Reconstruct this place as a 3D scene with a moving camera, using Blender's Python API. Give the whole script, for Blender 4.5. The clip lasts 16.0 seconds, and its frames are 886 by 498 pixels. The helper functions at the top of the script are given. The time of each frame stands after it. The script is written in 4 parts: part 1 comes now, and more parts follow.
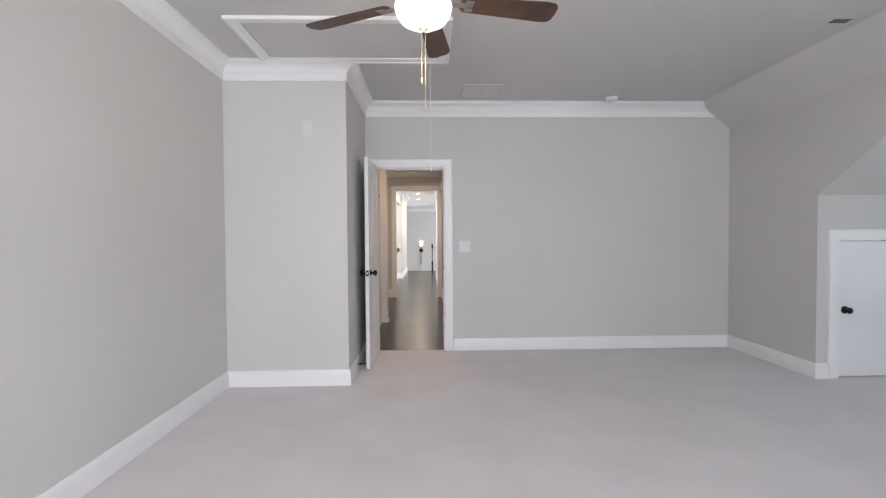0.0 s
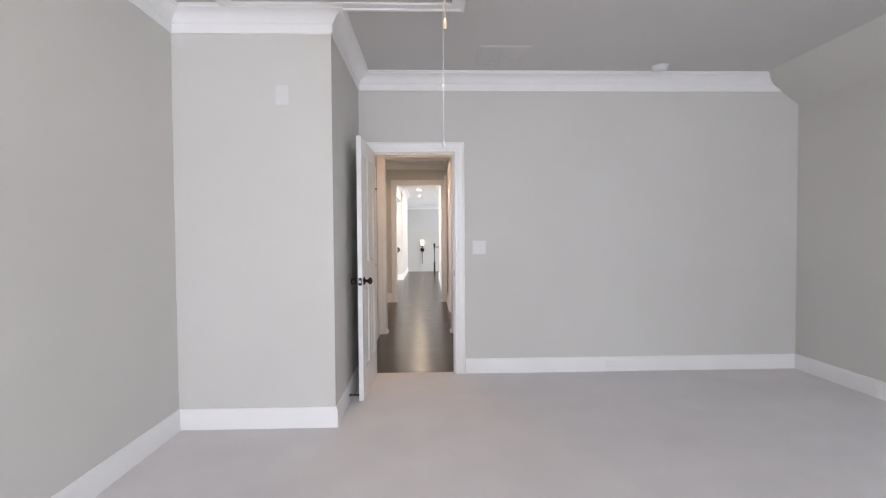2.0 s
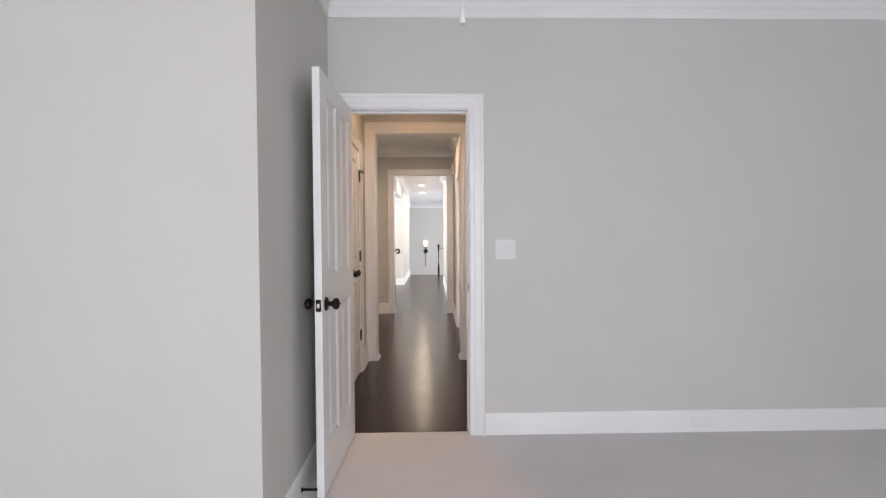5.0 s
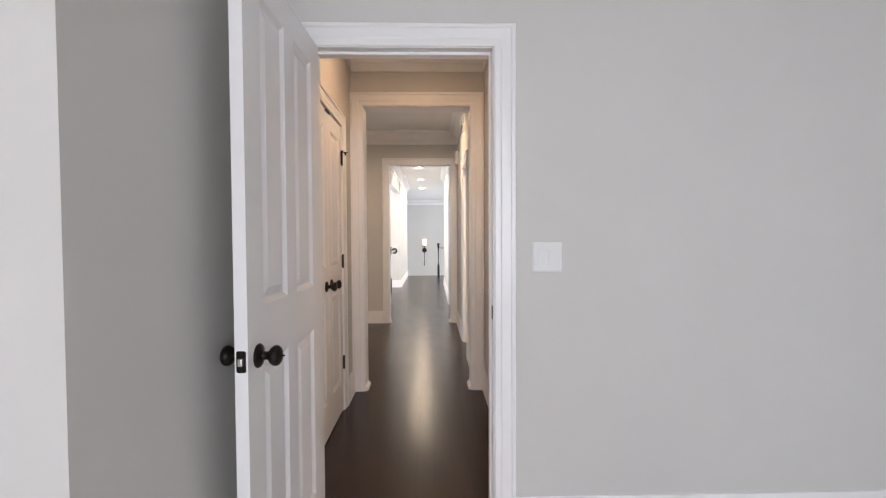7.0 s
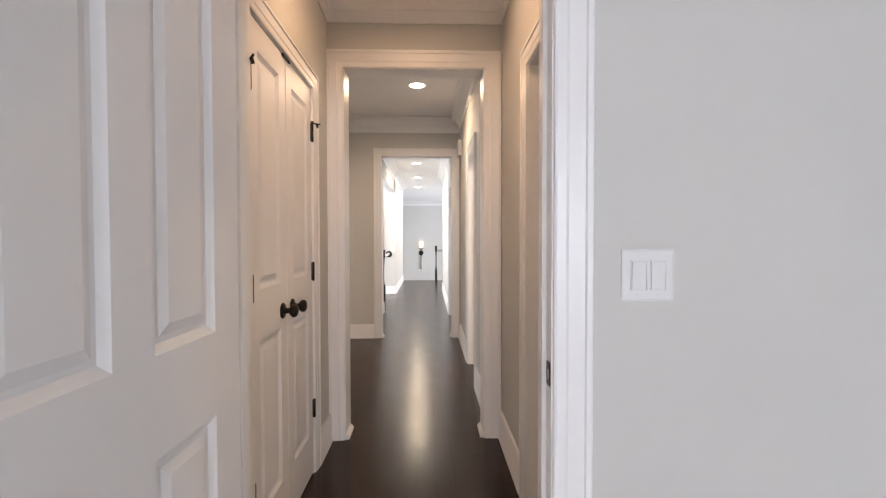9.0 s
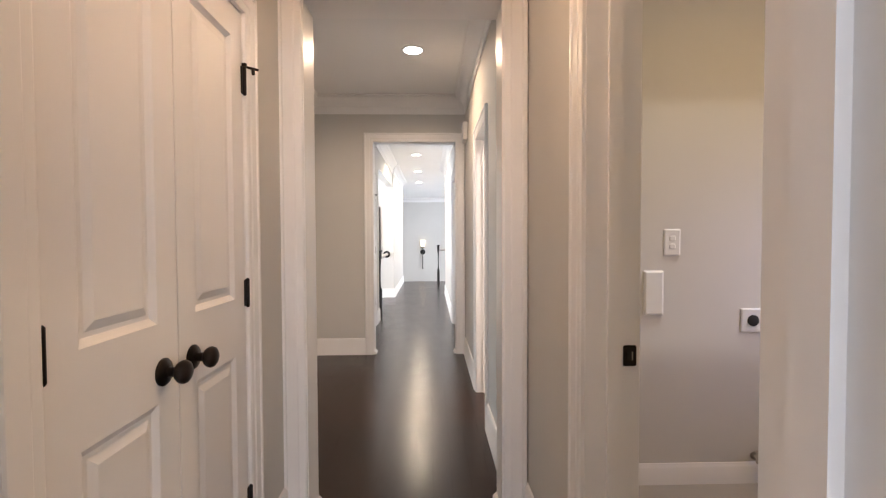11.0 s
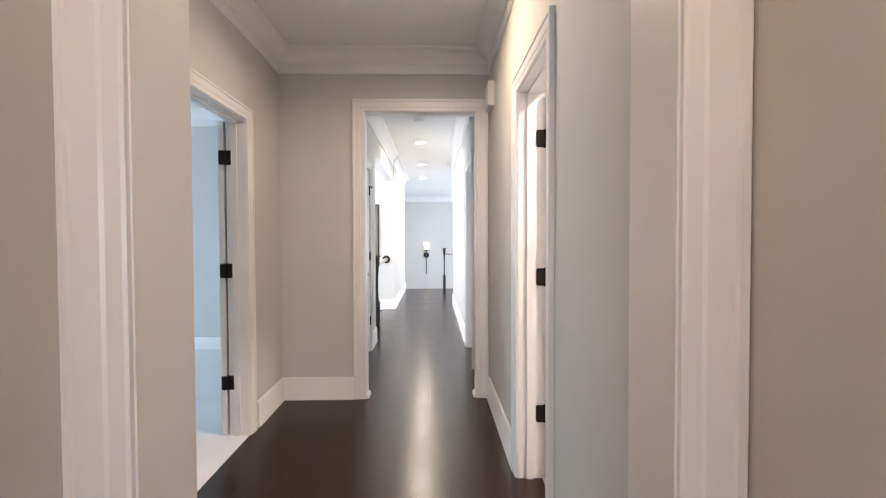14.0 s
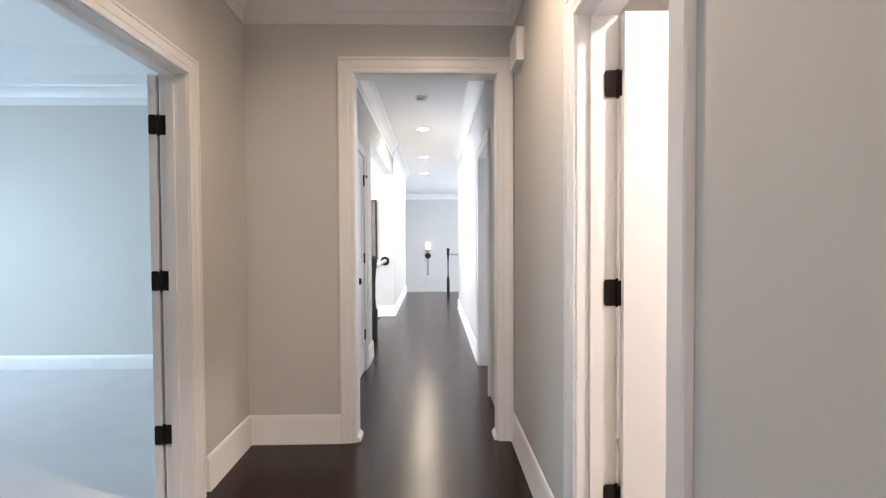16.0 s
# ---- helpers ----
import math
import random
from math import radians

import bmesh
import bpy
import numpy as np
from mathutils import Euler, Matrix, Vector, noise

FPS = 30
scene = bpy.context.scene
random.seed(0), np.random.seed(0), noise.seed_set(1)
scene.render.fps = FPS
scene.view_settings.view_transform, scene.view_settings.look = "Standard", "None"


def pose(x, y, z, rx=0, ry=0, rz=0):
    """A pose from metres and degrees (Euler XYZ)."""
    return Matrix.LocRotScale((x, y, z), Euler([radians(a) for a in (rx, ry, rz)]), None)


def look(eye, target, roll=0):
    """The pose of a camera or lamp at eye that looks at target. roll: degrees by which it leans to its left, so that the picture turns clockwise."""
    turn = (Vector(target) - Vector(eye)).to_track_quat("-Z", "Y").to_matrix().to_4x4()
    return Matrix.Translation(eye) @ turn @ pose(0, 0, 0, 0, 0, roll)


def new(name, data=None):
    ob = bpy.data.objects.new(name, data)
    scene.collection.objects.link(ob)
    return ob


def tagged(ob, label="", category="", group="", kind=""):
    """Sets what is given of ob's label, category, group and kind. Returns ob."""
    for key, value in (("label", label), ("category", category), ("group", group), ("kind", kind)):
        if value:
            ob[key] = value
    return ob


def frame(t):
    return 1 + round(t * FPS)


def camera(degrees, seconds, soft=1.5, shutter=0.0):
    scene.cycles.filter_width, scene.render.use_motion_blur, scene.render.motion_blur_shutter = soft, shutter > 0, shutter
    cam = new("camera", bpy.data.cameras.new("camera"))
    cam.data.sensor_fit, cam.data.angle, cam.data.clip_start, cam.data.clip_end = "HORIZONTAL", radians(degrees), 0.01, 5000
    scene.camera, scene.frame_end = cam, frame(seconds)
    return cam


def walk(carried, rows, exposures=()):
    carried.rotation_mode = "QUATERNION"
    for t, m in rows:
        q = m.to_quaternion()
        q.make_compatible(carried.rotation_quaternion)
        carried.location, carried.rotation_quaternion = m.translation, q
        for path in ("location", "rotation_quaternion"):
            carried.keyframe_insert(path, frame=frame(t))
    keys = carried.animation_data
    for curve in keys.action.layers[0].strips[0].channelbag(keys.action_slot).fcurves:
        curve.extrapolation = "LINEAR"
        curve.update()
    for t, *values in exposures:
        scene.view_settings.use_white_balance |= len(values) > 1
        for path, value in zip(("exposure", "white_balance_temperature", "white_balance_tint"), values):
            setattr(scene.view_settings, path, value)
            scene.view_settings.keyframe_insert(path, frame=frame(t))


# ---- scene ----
cam = camera(87.9, 16.0, soft=1.25)
PATH = [
    (0, (0.2296, -0.1710, 1.2590), (0.2892, 1.8280, 1.2110), -0.4),
    (0.5, (0.2206, 0.0700, 1.2580), (0.2882, 2.0680, 1.2120), -0.5),
    (1, (0.2057, 0.2750, 1.2490), (0.2743, 2.2730, 1.2060), -0.4),
    (1.5, (0.1958, 0.5030, 1.2560), (0.2514, 2.5010, 1.2090), -0.4),
    (2, (0.1669, 0.7150, 1.2650), (0.2255, 2.7130, 1.2120), -0.4),
    (2.5, (0.1848, 0.9670, 1.2550), (0.2464, 2.9650, 1.2030), -0.5),
    (3, (0.1990, 1.1660, 1.2740), (0.2586, 3.1640, 1.2150), -0.4),
    (3.5, (0.1790, 1.3980, 1.2590), (0.2346, 3.3960, 1.2070), -0.3),
    (4, (0.1891, 1.6170, 1.2310), (0.2287, 3.6160, 1.1910), -0.3),
    (6.5, (0.1452, 2.7820, 1.2560), (0.1918, 4.7810, 1.1930), -0.4),
    (7, (0.1382, 3.0110, 1.2550), (0.1869, 5.0090, 1.1980), -0.3),
    (7.5, (0.0923, 3.2460, 1.2570), (0.1399, 5.2440, 1.1970), -0.3),
    (8, (0.0724, 3.4580, 1.2610), (0.1250, 5.4560, 1.2020), -0.2),
    (8.5, (0.0925, 3.6750, 1.2500), (0.1541, 5.6730, 1.1980), -0.3),
    (9, (0.1066, 3.8730, 1.2520), (0.1722, 5.8710, 1.2050), -0.1),
    (11.5, (0.1403, 4.9100, 1.2740), (0.1849, 6.9090, 1.2160), -0.3),
    (12, (0.1214, 5.1130, 1.2710), (0.1570, 7.1120, 1.2190), -0.3),
    (12.5, (0.1194, 5.3510, 1.2740), (0.1560, 7.3500, 1.2180), -0.3),
    (13, (0.1356, 5.5550, 1.2810), (0.1702, 7.5540, 1.2270), -0.3),
    (13.5, (0.1036, 5.7800, 1.2770), (0.1422, 7.7790, 1.2240), -0.2),
    (14, (0.0617, 5.9940, 1.2810), (0.1063, 7.9930, 1.2320), -0.2),
    (14.5, (0.0658, 6.2070, 1.2800), (0.1154, 8.2060, 1.2270), -0.3),
    (15, (0.0760, 6.4070, 1.2790), (0.1276, 8.4050, 1.2280), -0.4),
    (15.5, (0.0431, 6.6160, 1.2690), (0.0927, 8.6150, 1.2190), -0.3),
    (16, (0.0083, 6.8050, 1.2680), (0.0509, 8.8040, 1.2190), -0.3),
]
walk(cam, [(t, look(eye, target, roll)) for t, eye, target, roll in PATH],
     exposures=[(0, -0.18, 6500, 10), (2, -0.03, 6500, 10), (4, -0.03, 6500, 10), (6.5, 0.02, 6500, 10), (9, 0.14, 6450, 10), (11.5, 0.28, 6300, 10), (13.5, 0.30, 6000, 8), (15, 0.34, 5950, 8), (16, 0.26, 5950, 8)])

# ---- world and light ----
world = bpy.data.worlds.new("sky")
scene.world = world
world.use_nodes = True
wt = world.node_tree
sky = wt.nodes.new("ShaderNodeTexSky")
sky.sky_type, sky.sun_disc = "NISHITA", False
sky.sun_elevation, sky.sun_rotation = radians(70), radians(120)
wt.links.new(sky.outputs[0], wt.nodes["Background"].inputs[0])
wt.nodes["Background"].inputs[1].default_value = 0.10

sun = new("sun", bpy.data.lights.new("sun", "SUN"))
sun.data.energy, sun.data.angle, sun.data.color = 2.5, radians(0.6), (1.0, 0.95, 0.88)
sun.matrix_world = look((0, 0, 0), (-0.30, 0.12, -0.95))

DAY = (0.858, 0.902, 1.0)
COOL = (0.71, 0.88, 1.0)
WARM = (1.0, 0.605, 0.335)
SOFT = (1.0, 0.80, 0.58)


def area(name, eye, target, sx, sy, watts, colour, shape="RECTANGLE"):
    ob = new(name, bpy.data.lights.new(name, "AREA"))
    ob.data.shape, ob.data.size, ob.data.size_y = shape, sx, sy
    ob.data.energy, ob.data.color = watts, colour
    ob.matrix_world = look(eye, target)
    return ob


# daylight standing in the window openings
area("window_light", (-0.30, -2.93, 1.45), (-1.20, 0, 0.40), 1.4, 1.4, 106, DAY)
area("window_light", (2.30, -2.93, 1.45), (-0.70, 0, 0.45), 1.4, 1.4, 120, DAY)
area("window_light", (5.08, 2.50, 1.20), (3.5, 2.60, 1.05), 0.9, 0.9, 6.5, COOL)
area("window_light", (-5.38, 9.3, 1.45), (-3.4, 10.2, 0.55), 1.7, 1.4, 60, COOL).data.spread = radians(160)
area("window_light", (3.88, 18.94, 1.3), (0, 18.5, 1.15), 2.6, 2.4, 255, DAY)
# unseen stairwell window: fill added and tilted up to brighten the landing
area("window_light", (-2.88, 13.05, 1.5), (0, 12.6, 1.9), 1.8, 1.6, 112, DAY)
area("window_light", (2.38, 13.098, 1.5), (0, 13.098, 1.7), 1.4, 1.4, 100, DAY)
area("window_light", (2.88, 6.076, 1.45), (1.75, 7.0, 0.95), 0.6, 0.6, 1.7, (0.72, 0.69, 1.0)).data.spread = radians(75)


# ---- materials ----
def material(name, colour, rough=0.5, metal=0.0, vary=0.04, scale=6.0, bump=0.0, bump_scale=200.0, spec=0.5, coat=0.0):
    m = bpy.data.materials.new(name)
    m.use_nodes = True
    nt = m.node_tree
    b = nt.nodes["Principled BSDF"]
    b.inputs["Metallic"].default_value, b.inputs["Specular IOR Level"].default_value = metal, spec
    b.inputs["Coat Weight"].default_value = coat
    co = nt.nodes.new("ShaderNodeTexCoord")
    big = nt.nodes.new("ShaderNodeTexNoise")
    big.inputs["Scale"].default_value, big.inputs["Detail"].default_value = scale, 5
    nt.links.new(co.outputs["Object"], big.inputs["Vector"])
    ramp = nt.nodes.new("ShaderNodeMapRange")
    ramp.inputs["To Min"].default_value, ramp.inputs["To Max"].default_value = 1 - vary, 1 + vary
    ramp.inputs["From Min"].default_value, ramp.inputs["From Max"].default_value = 0.3, 0.7
    nt.links.new(big.outputs[0], ramp.inputs["Value"])
    mul = nt.nodes.new("ShaderNodeVectorMath")
    mul.operation = "SCALE"
    mul.inputs[0].default_value = colour
    nt.links.new(ramp.outputs[0], mul.inputs["Scale"])
    nt.links.new(mul.outputs[0], b.inputs["Base Color"])
    rr = nt.nodes.new("ShaderNodeMapRange")
    rr.inputs["To Min"].default_value, rr.inputs["To Max"].default_value = rough * 0.88, min(1, rough * 1.12)
    nt.links.new(big.outputs[0], rr.inputs["Value"])
    nt.links.new(rr.outputs[0], b.inputs["Roughness"])
    if bump:
        fine = nt.nodes.new("ShaderNodeTexNoise")
        fine.inputs["Scale"].default_value, fine.inputs["Detail"].default_value = bump_scale, 4
        nt.links.new(co.outputs["Object"], fine.inputs["Vector"])
        bp = nt.nodes.new("ShaderNodeBump")
        bp.inputs["Strength"].default_value, bp.inputs["Distance"].default_value = bump, 0.002
        nt.links.new(fine.outputs[0], bp.inputs["Height"])
        nt.links.new(bp.outputs[0], b.inputs["Normal"])
    return m


def glowing(name, colour, strength):
    m = bpy.data.materials.new(name)
    m.use_nodes = True
    b = m.node_tree.nodes["Principled BSDF"]
    b.inputs["Base Color"].default_value = (0.9, 0.88, 0.84, 1)
    b.inputs["Emission Color"].default_value, b.inputs["Emission Strength"].default_value = (*colour, 1), strength
    return m


PAINT = material("greige_wall_paint", (0.615, 0.60, 0.572), 0.75, vary=0.02, scale=1.3, bump=0.12, bump_scale=260)
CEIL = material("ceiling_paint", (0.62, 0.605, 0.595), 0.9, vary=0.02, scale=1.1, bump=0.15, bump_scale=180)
TRAY = material("white_ceiling_paint", (0.82, 0.82, 0.82), 0.9, vary=0.015, scale=1.2, bump=0.1, bump_scale=180)
TRIM = material("white_trim_paint", (0.84, 0.83, 0.825), 0.32, vary=0.015, scale=3, bump=0.03, bump_scale=60)
DOOR = material("white_door_paint", (0.81, 0.80, 0.80), 0.36, vary=0.015, scale=3, bump=0.05, bump_scale=90)
PLASTIC = material("white_plastic", (0.75, 0.75, 0.74), 0.4, vary=0.01)
BRONZE = material("oil_rubbed_bronze", (0.020, 0.015, 0.013), 0.36, metal=0.75, vary=0.25, scale=30)
IRON = material("black_iron", (0.025, 0.024, 0.024), 0.5, metal=0.5, vary=0.2, scale=30)
STEEL = material("brushed_steel", (0.62, 0.58, 0.52), 0.3, metal=1.0, vary=0.08, scale=40)
NICKEL = material("brushed_nickel", (0.50, 0.46, 0.42), 0.33, metal=1.0, vary=0.06, scale=30)
BRASS = material("chain_brass", (0.62, 0.52, 0.36), 0.4, metal=0.7, vary=0.1, scale=40)
BLADE = material("dark_walnut_blade", (0.060, 0.032, 0.020), 0.42, vary=0.3, scale=14)
DARK = material("dark_void", (0.02, 0.018, 0.017), 0.8)
RAIL = material("grey_stained_handrail", (0.42, 0.40, 0.38), 0.4, vary=0.1, scale=12)
DARK_GREY = material("dark_grey_matte", (0.16, 0.145, 0.13), 0.8, vary=0.2, scale=4)
CORD = material("white_cord", (0.78, 0.78, 0.76), 0.8)
BOWL = glowing("frosted_glass_bowl", (1.0, 0.86, 0.66), 1.35)
LENS = glowing("lit_diffuser", (1.0, 0.90, 0.76), 14.0)
CANDLE = glowing("lit_candle_glass", (1.0, 0.78, 0.52), 3.0)


def carpet_material():
    m = material("beige_cut_pile_carpet", (0.71, 0.68, 0.685), 1.0, vary=0.045, scale=2.4, bump=0.9, bump_scale=420, spec=0.1)
    nt = m.node_tree
    b = nt.nodes["Principled BSDF"]
    b.inputs["Sheen Weight"].default_value, b.inputs["Sheen Roughness"].default_value = 0.25, 0.5
    return m


def wood_floor_material():
    m = bpy.data.materials.new("espresso_hardwood")
    m.use_nodes = True
    nt = m.node_tree
    b = nt.nodes["Principled BSDF"]
    co, info = nt.nodes.new("ShaderNodeTexCoord"), nt.nodes.new("ShaderNodeObjectInfo")
    mp = nt.nodes.new("ShaderNodeMapping")
    mp.inputs["Scale"].default_value = (38, 2.2, 38)
    off = nt.nodes.new("ShaderNodeVectorMath")
    off.operation = "MULTIPLY_ADD"
    off.inputs[1].default_value = (17, 31, 5)
    nt.links.new(info.outputs["Random"], off.inputs[0])
    nt.links.new(co.outputs["Object"], off.inputs[2])
    nt.links.new(off.outputs[0], mp.inputs["Vector"])
    gr = nt.nodes.new("ShaderNodeTexNoise")
    gr.inputs["Scale"].default_value, gr.inputs["Detail"].default_value, gr.inputs["Distortion"].default_value = 1.0, 6, 0.6
    nt.links.new(mp.outputs[0], gr.inputs["Vector"])
    mix = nt.nodes.new("ShaderNodeMix")
    mix.data_type = "RGBA"
    mix.inputs["A"].default_value, mix.inputs["B"].default_value = (0.010, 0.0040, 0.0027, 1), (0.026, 0.0105, 0.0066, 1)
    nt.links.new(gr.outputs[0], mix.inputs["Factor"])
    tone = nt.nodes.new("ShaderNodeMapRange")
    tone.inputs["To Min"].default_value, tone.inputs["To Max"].default_value = 0.90, 1.12
    nt.links.new(info.outputs["Random"], tone.inputs["Value"])
    sc = nt.nodes.new("ShaderNodeVectorMath")
    sc.operation = "SCALE"
    nt.links.new(mix.outputs["Result"], sc.inputs[0])
    nt.links.new(tone.outputs[0], sc.inputs["Scale"])
    nt.links.new(sc.outputs[0], b.inputs["Base Color"])
    wear = nt.nodes.new("ShaderNodeTexNoise")
    wear.inputs["Scale"].default_value, wear.inputs["Detail"].default_value = 2.5, 6
    nt.links.new(co.outputs["Object"], wear.inputs["Vector"])
    rr = nt.nodes.new("ShaderNodeMapRange")
    rr.inputs["From Min"].default_value, rr.inputs["From Max"].default_value = 0.3, 0.7
    rr.inputs["To Min"].default_value, rr.inputs["To Max"].default_value = 0.19, 0.29
    nt.links.new(wear.outputs[0], rr.inputs["Value"])
    nt.links.new(rr.outputs[0], b.inputs["Roughness"])
    b.inputs["Specular IOR Level"].default_value = 0.32
    wave = nt.nodes.new("ShaderNodeTexNoise")
    wave.inputs["Scale"].default_value, wave.inputs["Detail"].default_value = 9.0, 3
    nt.links.new(off.outputs[0], wave.inputs["Vector"])
    low = nt.nodes.new("ShaderNodeBump")
    low.inputs["Strength"].default_value, low.inputs["Distance"].default_value = 0.15, 0.003
    nt.links.new(wave.outputs[0], low.inputs["Height"])
    bp = nt.nodes.new("ShaderNodeBump")
    nt.links.new(low.outputs[0], bp.inputs["Normal"])
    bp.inputs["Strength"].default_value, bp.inputs["Distance"].default_value = 0.05, 0.0006
    nt.links.new(gr.outputs[0], bp.inputs["Height"])
    nt.links.new(bp.outputs[0], b.inputs["Normal"])
    return m


def glass_material():
    m = bpy.data.materials.new("window_glass")
    m.use_nodes = True
    b = m.node_tree.nodes["Principled BSDF"]
    b.inputs["Roughness"].default_value, b.inputs["Transmission Weight"].default_value = 0.0, 1.0
    return m


CARPET, WOOD, GLASS = carpet_material(), wood_floor_material(), glass_material()


# ---- mesh helpers ----
def box(bm, x0, x1, y0, y1, z0, z1, bevel=0.0):
    vs = [bm.verts.new((x, y, z)) for x in (x0, x1) for y in (y0, y1) for z in (z0, z1)]
    fs = [bm.faces.new([vs[i] for i in q]) for q in ((0, 1, 3, 2), (4, 6, 7, 5), (0, 4, 5, 1), (2, 3, 7, 6), (0, 2, 6, 4), (1, 5, 7, 3))]
    if bevel:
        bmesh.ops.bevel(bm, geom=list({e for f in fs for e in f.edges}), offset=bevel, segments=2, affect="EDGES", profile=0.6)
    return bm


def boxes(*dims, bevel=0.0):
    bm = bmesh.new()
    for d in dims:
        box(bm, *d, bevel=bevel)
    return bm


def lathe(profile, n=24):
    """A turned shape about z from (radius, height) pairs."""
    bm = bmesh.new()
    rings = []
    for r, h in profile:
        if r < 1e-6:
            rings.append([bm.verts.new((0, 0, h))])
        else:
            rings.append([bm.verts.new((r * math.cos(2 * math.pi * k / n), r * math.sin(2 * math.pi * k / n), h)) for k in range(n)])
    for a, b in zip(rings, rings[1:]):
        for k in range(n):
            j = (k + 1) % n
            if len(a) == 1 and len(b) > 1:
                bm.faces.new((a[0], b[j], b[k]))
            elif len(b) == 1 and len(a) > 1:
                bm.faces.new((a[k], a[j], b[0]))
            elif len(a) > 1:
                bm.faces.new((a[k], a[j], b[j], b[k]))
    for ring, flip in ((rings[0], True), (rings[-1], False)):
        if len(ring) > 1:
            bm.faces.new(ring[::-1] if flip else ring)
    return bm


def moved(bm, m):
    bmesh.ops.transform(bm, matrix=m, verts=bm.verts)
    return bm


def joined(*bms):
    out = bmesh.new()
    for b in bms:
        me = bpy.data.meshes.new("tmp")
        b.to_mesh(me)
        out.from_mesh(me)
        bpy.data.meshes.remove(me)
        b.free()
    return out


def rod(p, q, r, n=10):
    p, q = Vector(p), Vector(q)
    bm = lathe([(r, 0), (r, (q - p).length)], n)
    return moved(bm, Matrix.Translation(p) @ (q - p).to_track_quat("Z", "Y").to_matrix().to_4x4())


def part(name, bm, mat, parent=None, label="", smooth=False):
    bmesh.ops.recalc_face_normals(bm, faces=bm.faces)
    me = bpy.data.meshes.new(name)
    bm.to_mesh(me)
    bm.free()
    me.materials.append(mat)
    if smooth:
        for p in me.polygons:
            p.use_smooth = True
        me.set_sharp_from_angle(angle=radians(38))
    ob = new(name, me)
    ob.parent = parent
    if label:
        ob["label"] = label
    return ob


def structure(name, bm, mat, label, category, smooth=False):
    return tagged(part(name, bm, mat, None, "", smooth), label, category, "", "structure")


def thing(name, m, label, category, group="", kind=""):
    ob = new(name)
    ob.empty_display_size = 0.1
    ob.matrix_world = m
    return tagged(ob, label, category, group, kind)


def sweep_plan(path, profile, shift=None):
    """A moulding along a line in plan; profile is (out from the wall, height); the room lies on the line's left."""
    bm = bmesh.new()
    pts = [Vector(p) for p in path]
    ns = []
    for a, b in zip(pts, pts[1:]):
        d = (b - a).normalized()
        ns.append(Vector((-d.y, d.x)))
    rows = []
    for i, p in enumerate(pts):
        if i == 0:
            m = ns[0]
        elif i == len(pts) - 1:
            m = ns[-1]
        else:
            m = (ns[i - 1] + ns[i]) / (1 + ns[i - 1].dot(ns[i]))
        row = []
        for u, z in profile:
            q = p + m * u
            if shift:
                q.x += shift(i, u, z)
            row.append(bm.verts.new((q.x, q.y, z)))
        rows.append(row)
    n = len(profile)
    for a, b in zip(rows, rows[1:]):
        for k in range(n):
            bm.faces.new((a[k], a[(k + 1) % n], b[(k + 1) % n], b[k]))
    bm.faces.new(rows[0])
    bm.faces.new(rows[-1][::-1])
    return bm


def casing(x0, x1, ztop, w, proud=0.022):
    """Mitred door casing round an opening, lying in the xz plane, facing -y."""
    prof = [(0, 0), (0, 0.010), (0.006, 0.013), (w * 0.30, 0.013), (w * 0.36, 0.016), (w * 0.78, 0.017), (w * 0.82, proud), (w - 0.004, proud), (w, proud - 0.004), (w, 0)]
    bm = bmesh.new()
    rows = []
    for st in range(4):
        rows.append([bm.verts.new(((x0 - u if st < 2 else x1 + u), -v, (0 if st in (0, 3) else ztop + u))) for u, v in prof])
    n = len(prof)
    for a, b in zip(rows, rows[1:]):
        for k in range(n):
            bm.faces.new((a[k], a[(k + 1) % n], b[(k + 1) % n], b[k]))
    bm.faces.new(rows[0])
    bm.faces.new(rows[-1][::-1])
    return bm


def jamb(x0, x1, ztop, depth, t=0.018, stop=None):
    """Jamb boards lining an opening from y=0 to y=depth, with a door stop at y=stop."""
    bm = boxes((x0 - t, x0, 0, depth, 0, ztop + t), (x1, x1 + t, 0, depth, 0, ztop + t), (x0, x1, 0, depth, ztop, ztop + t))
    if stop is not None:
        a, b = stop, stop + 0.035
        for d in ((x0, x0 + 0.011, a, b, 0, ztop), (x1 - 0.011, x1, a, b, 0, ztop), (x0 + 0.011, x1 - 0.011, a, b, ztop - 0.011, ztop)):
            box(bm, *d)
    return bm


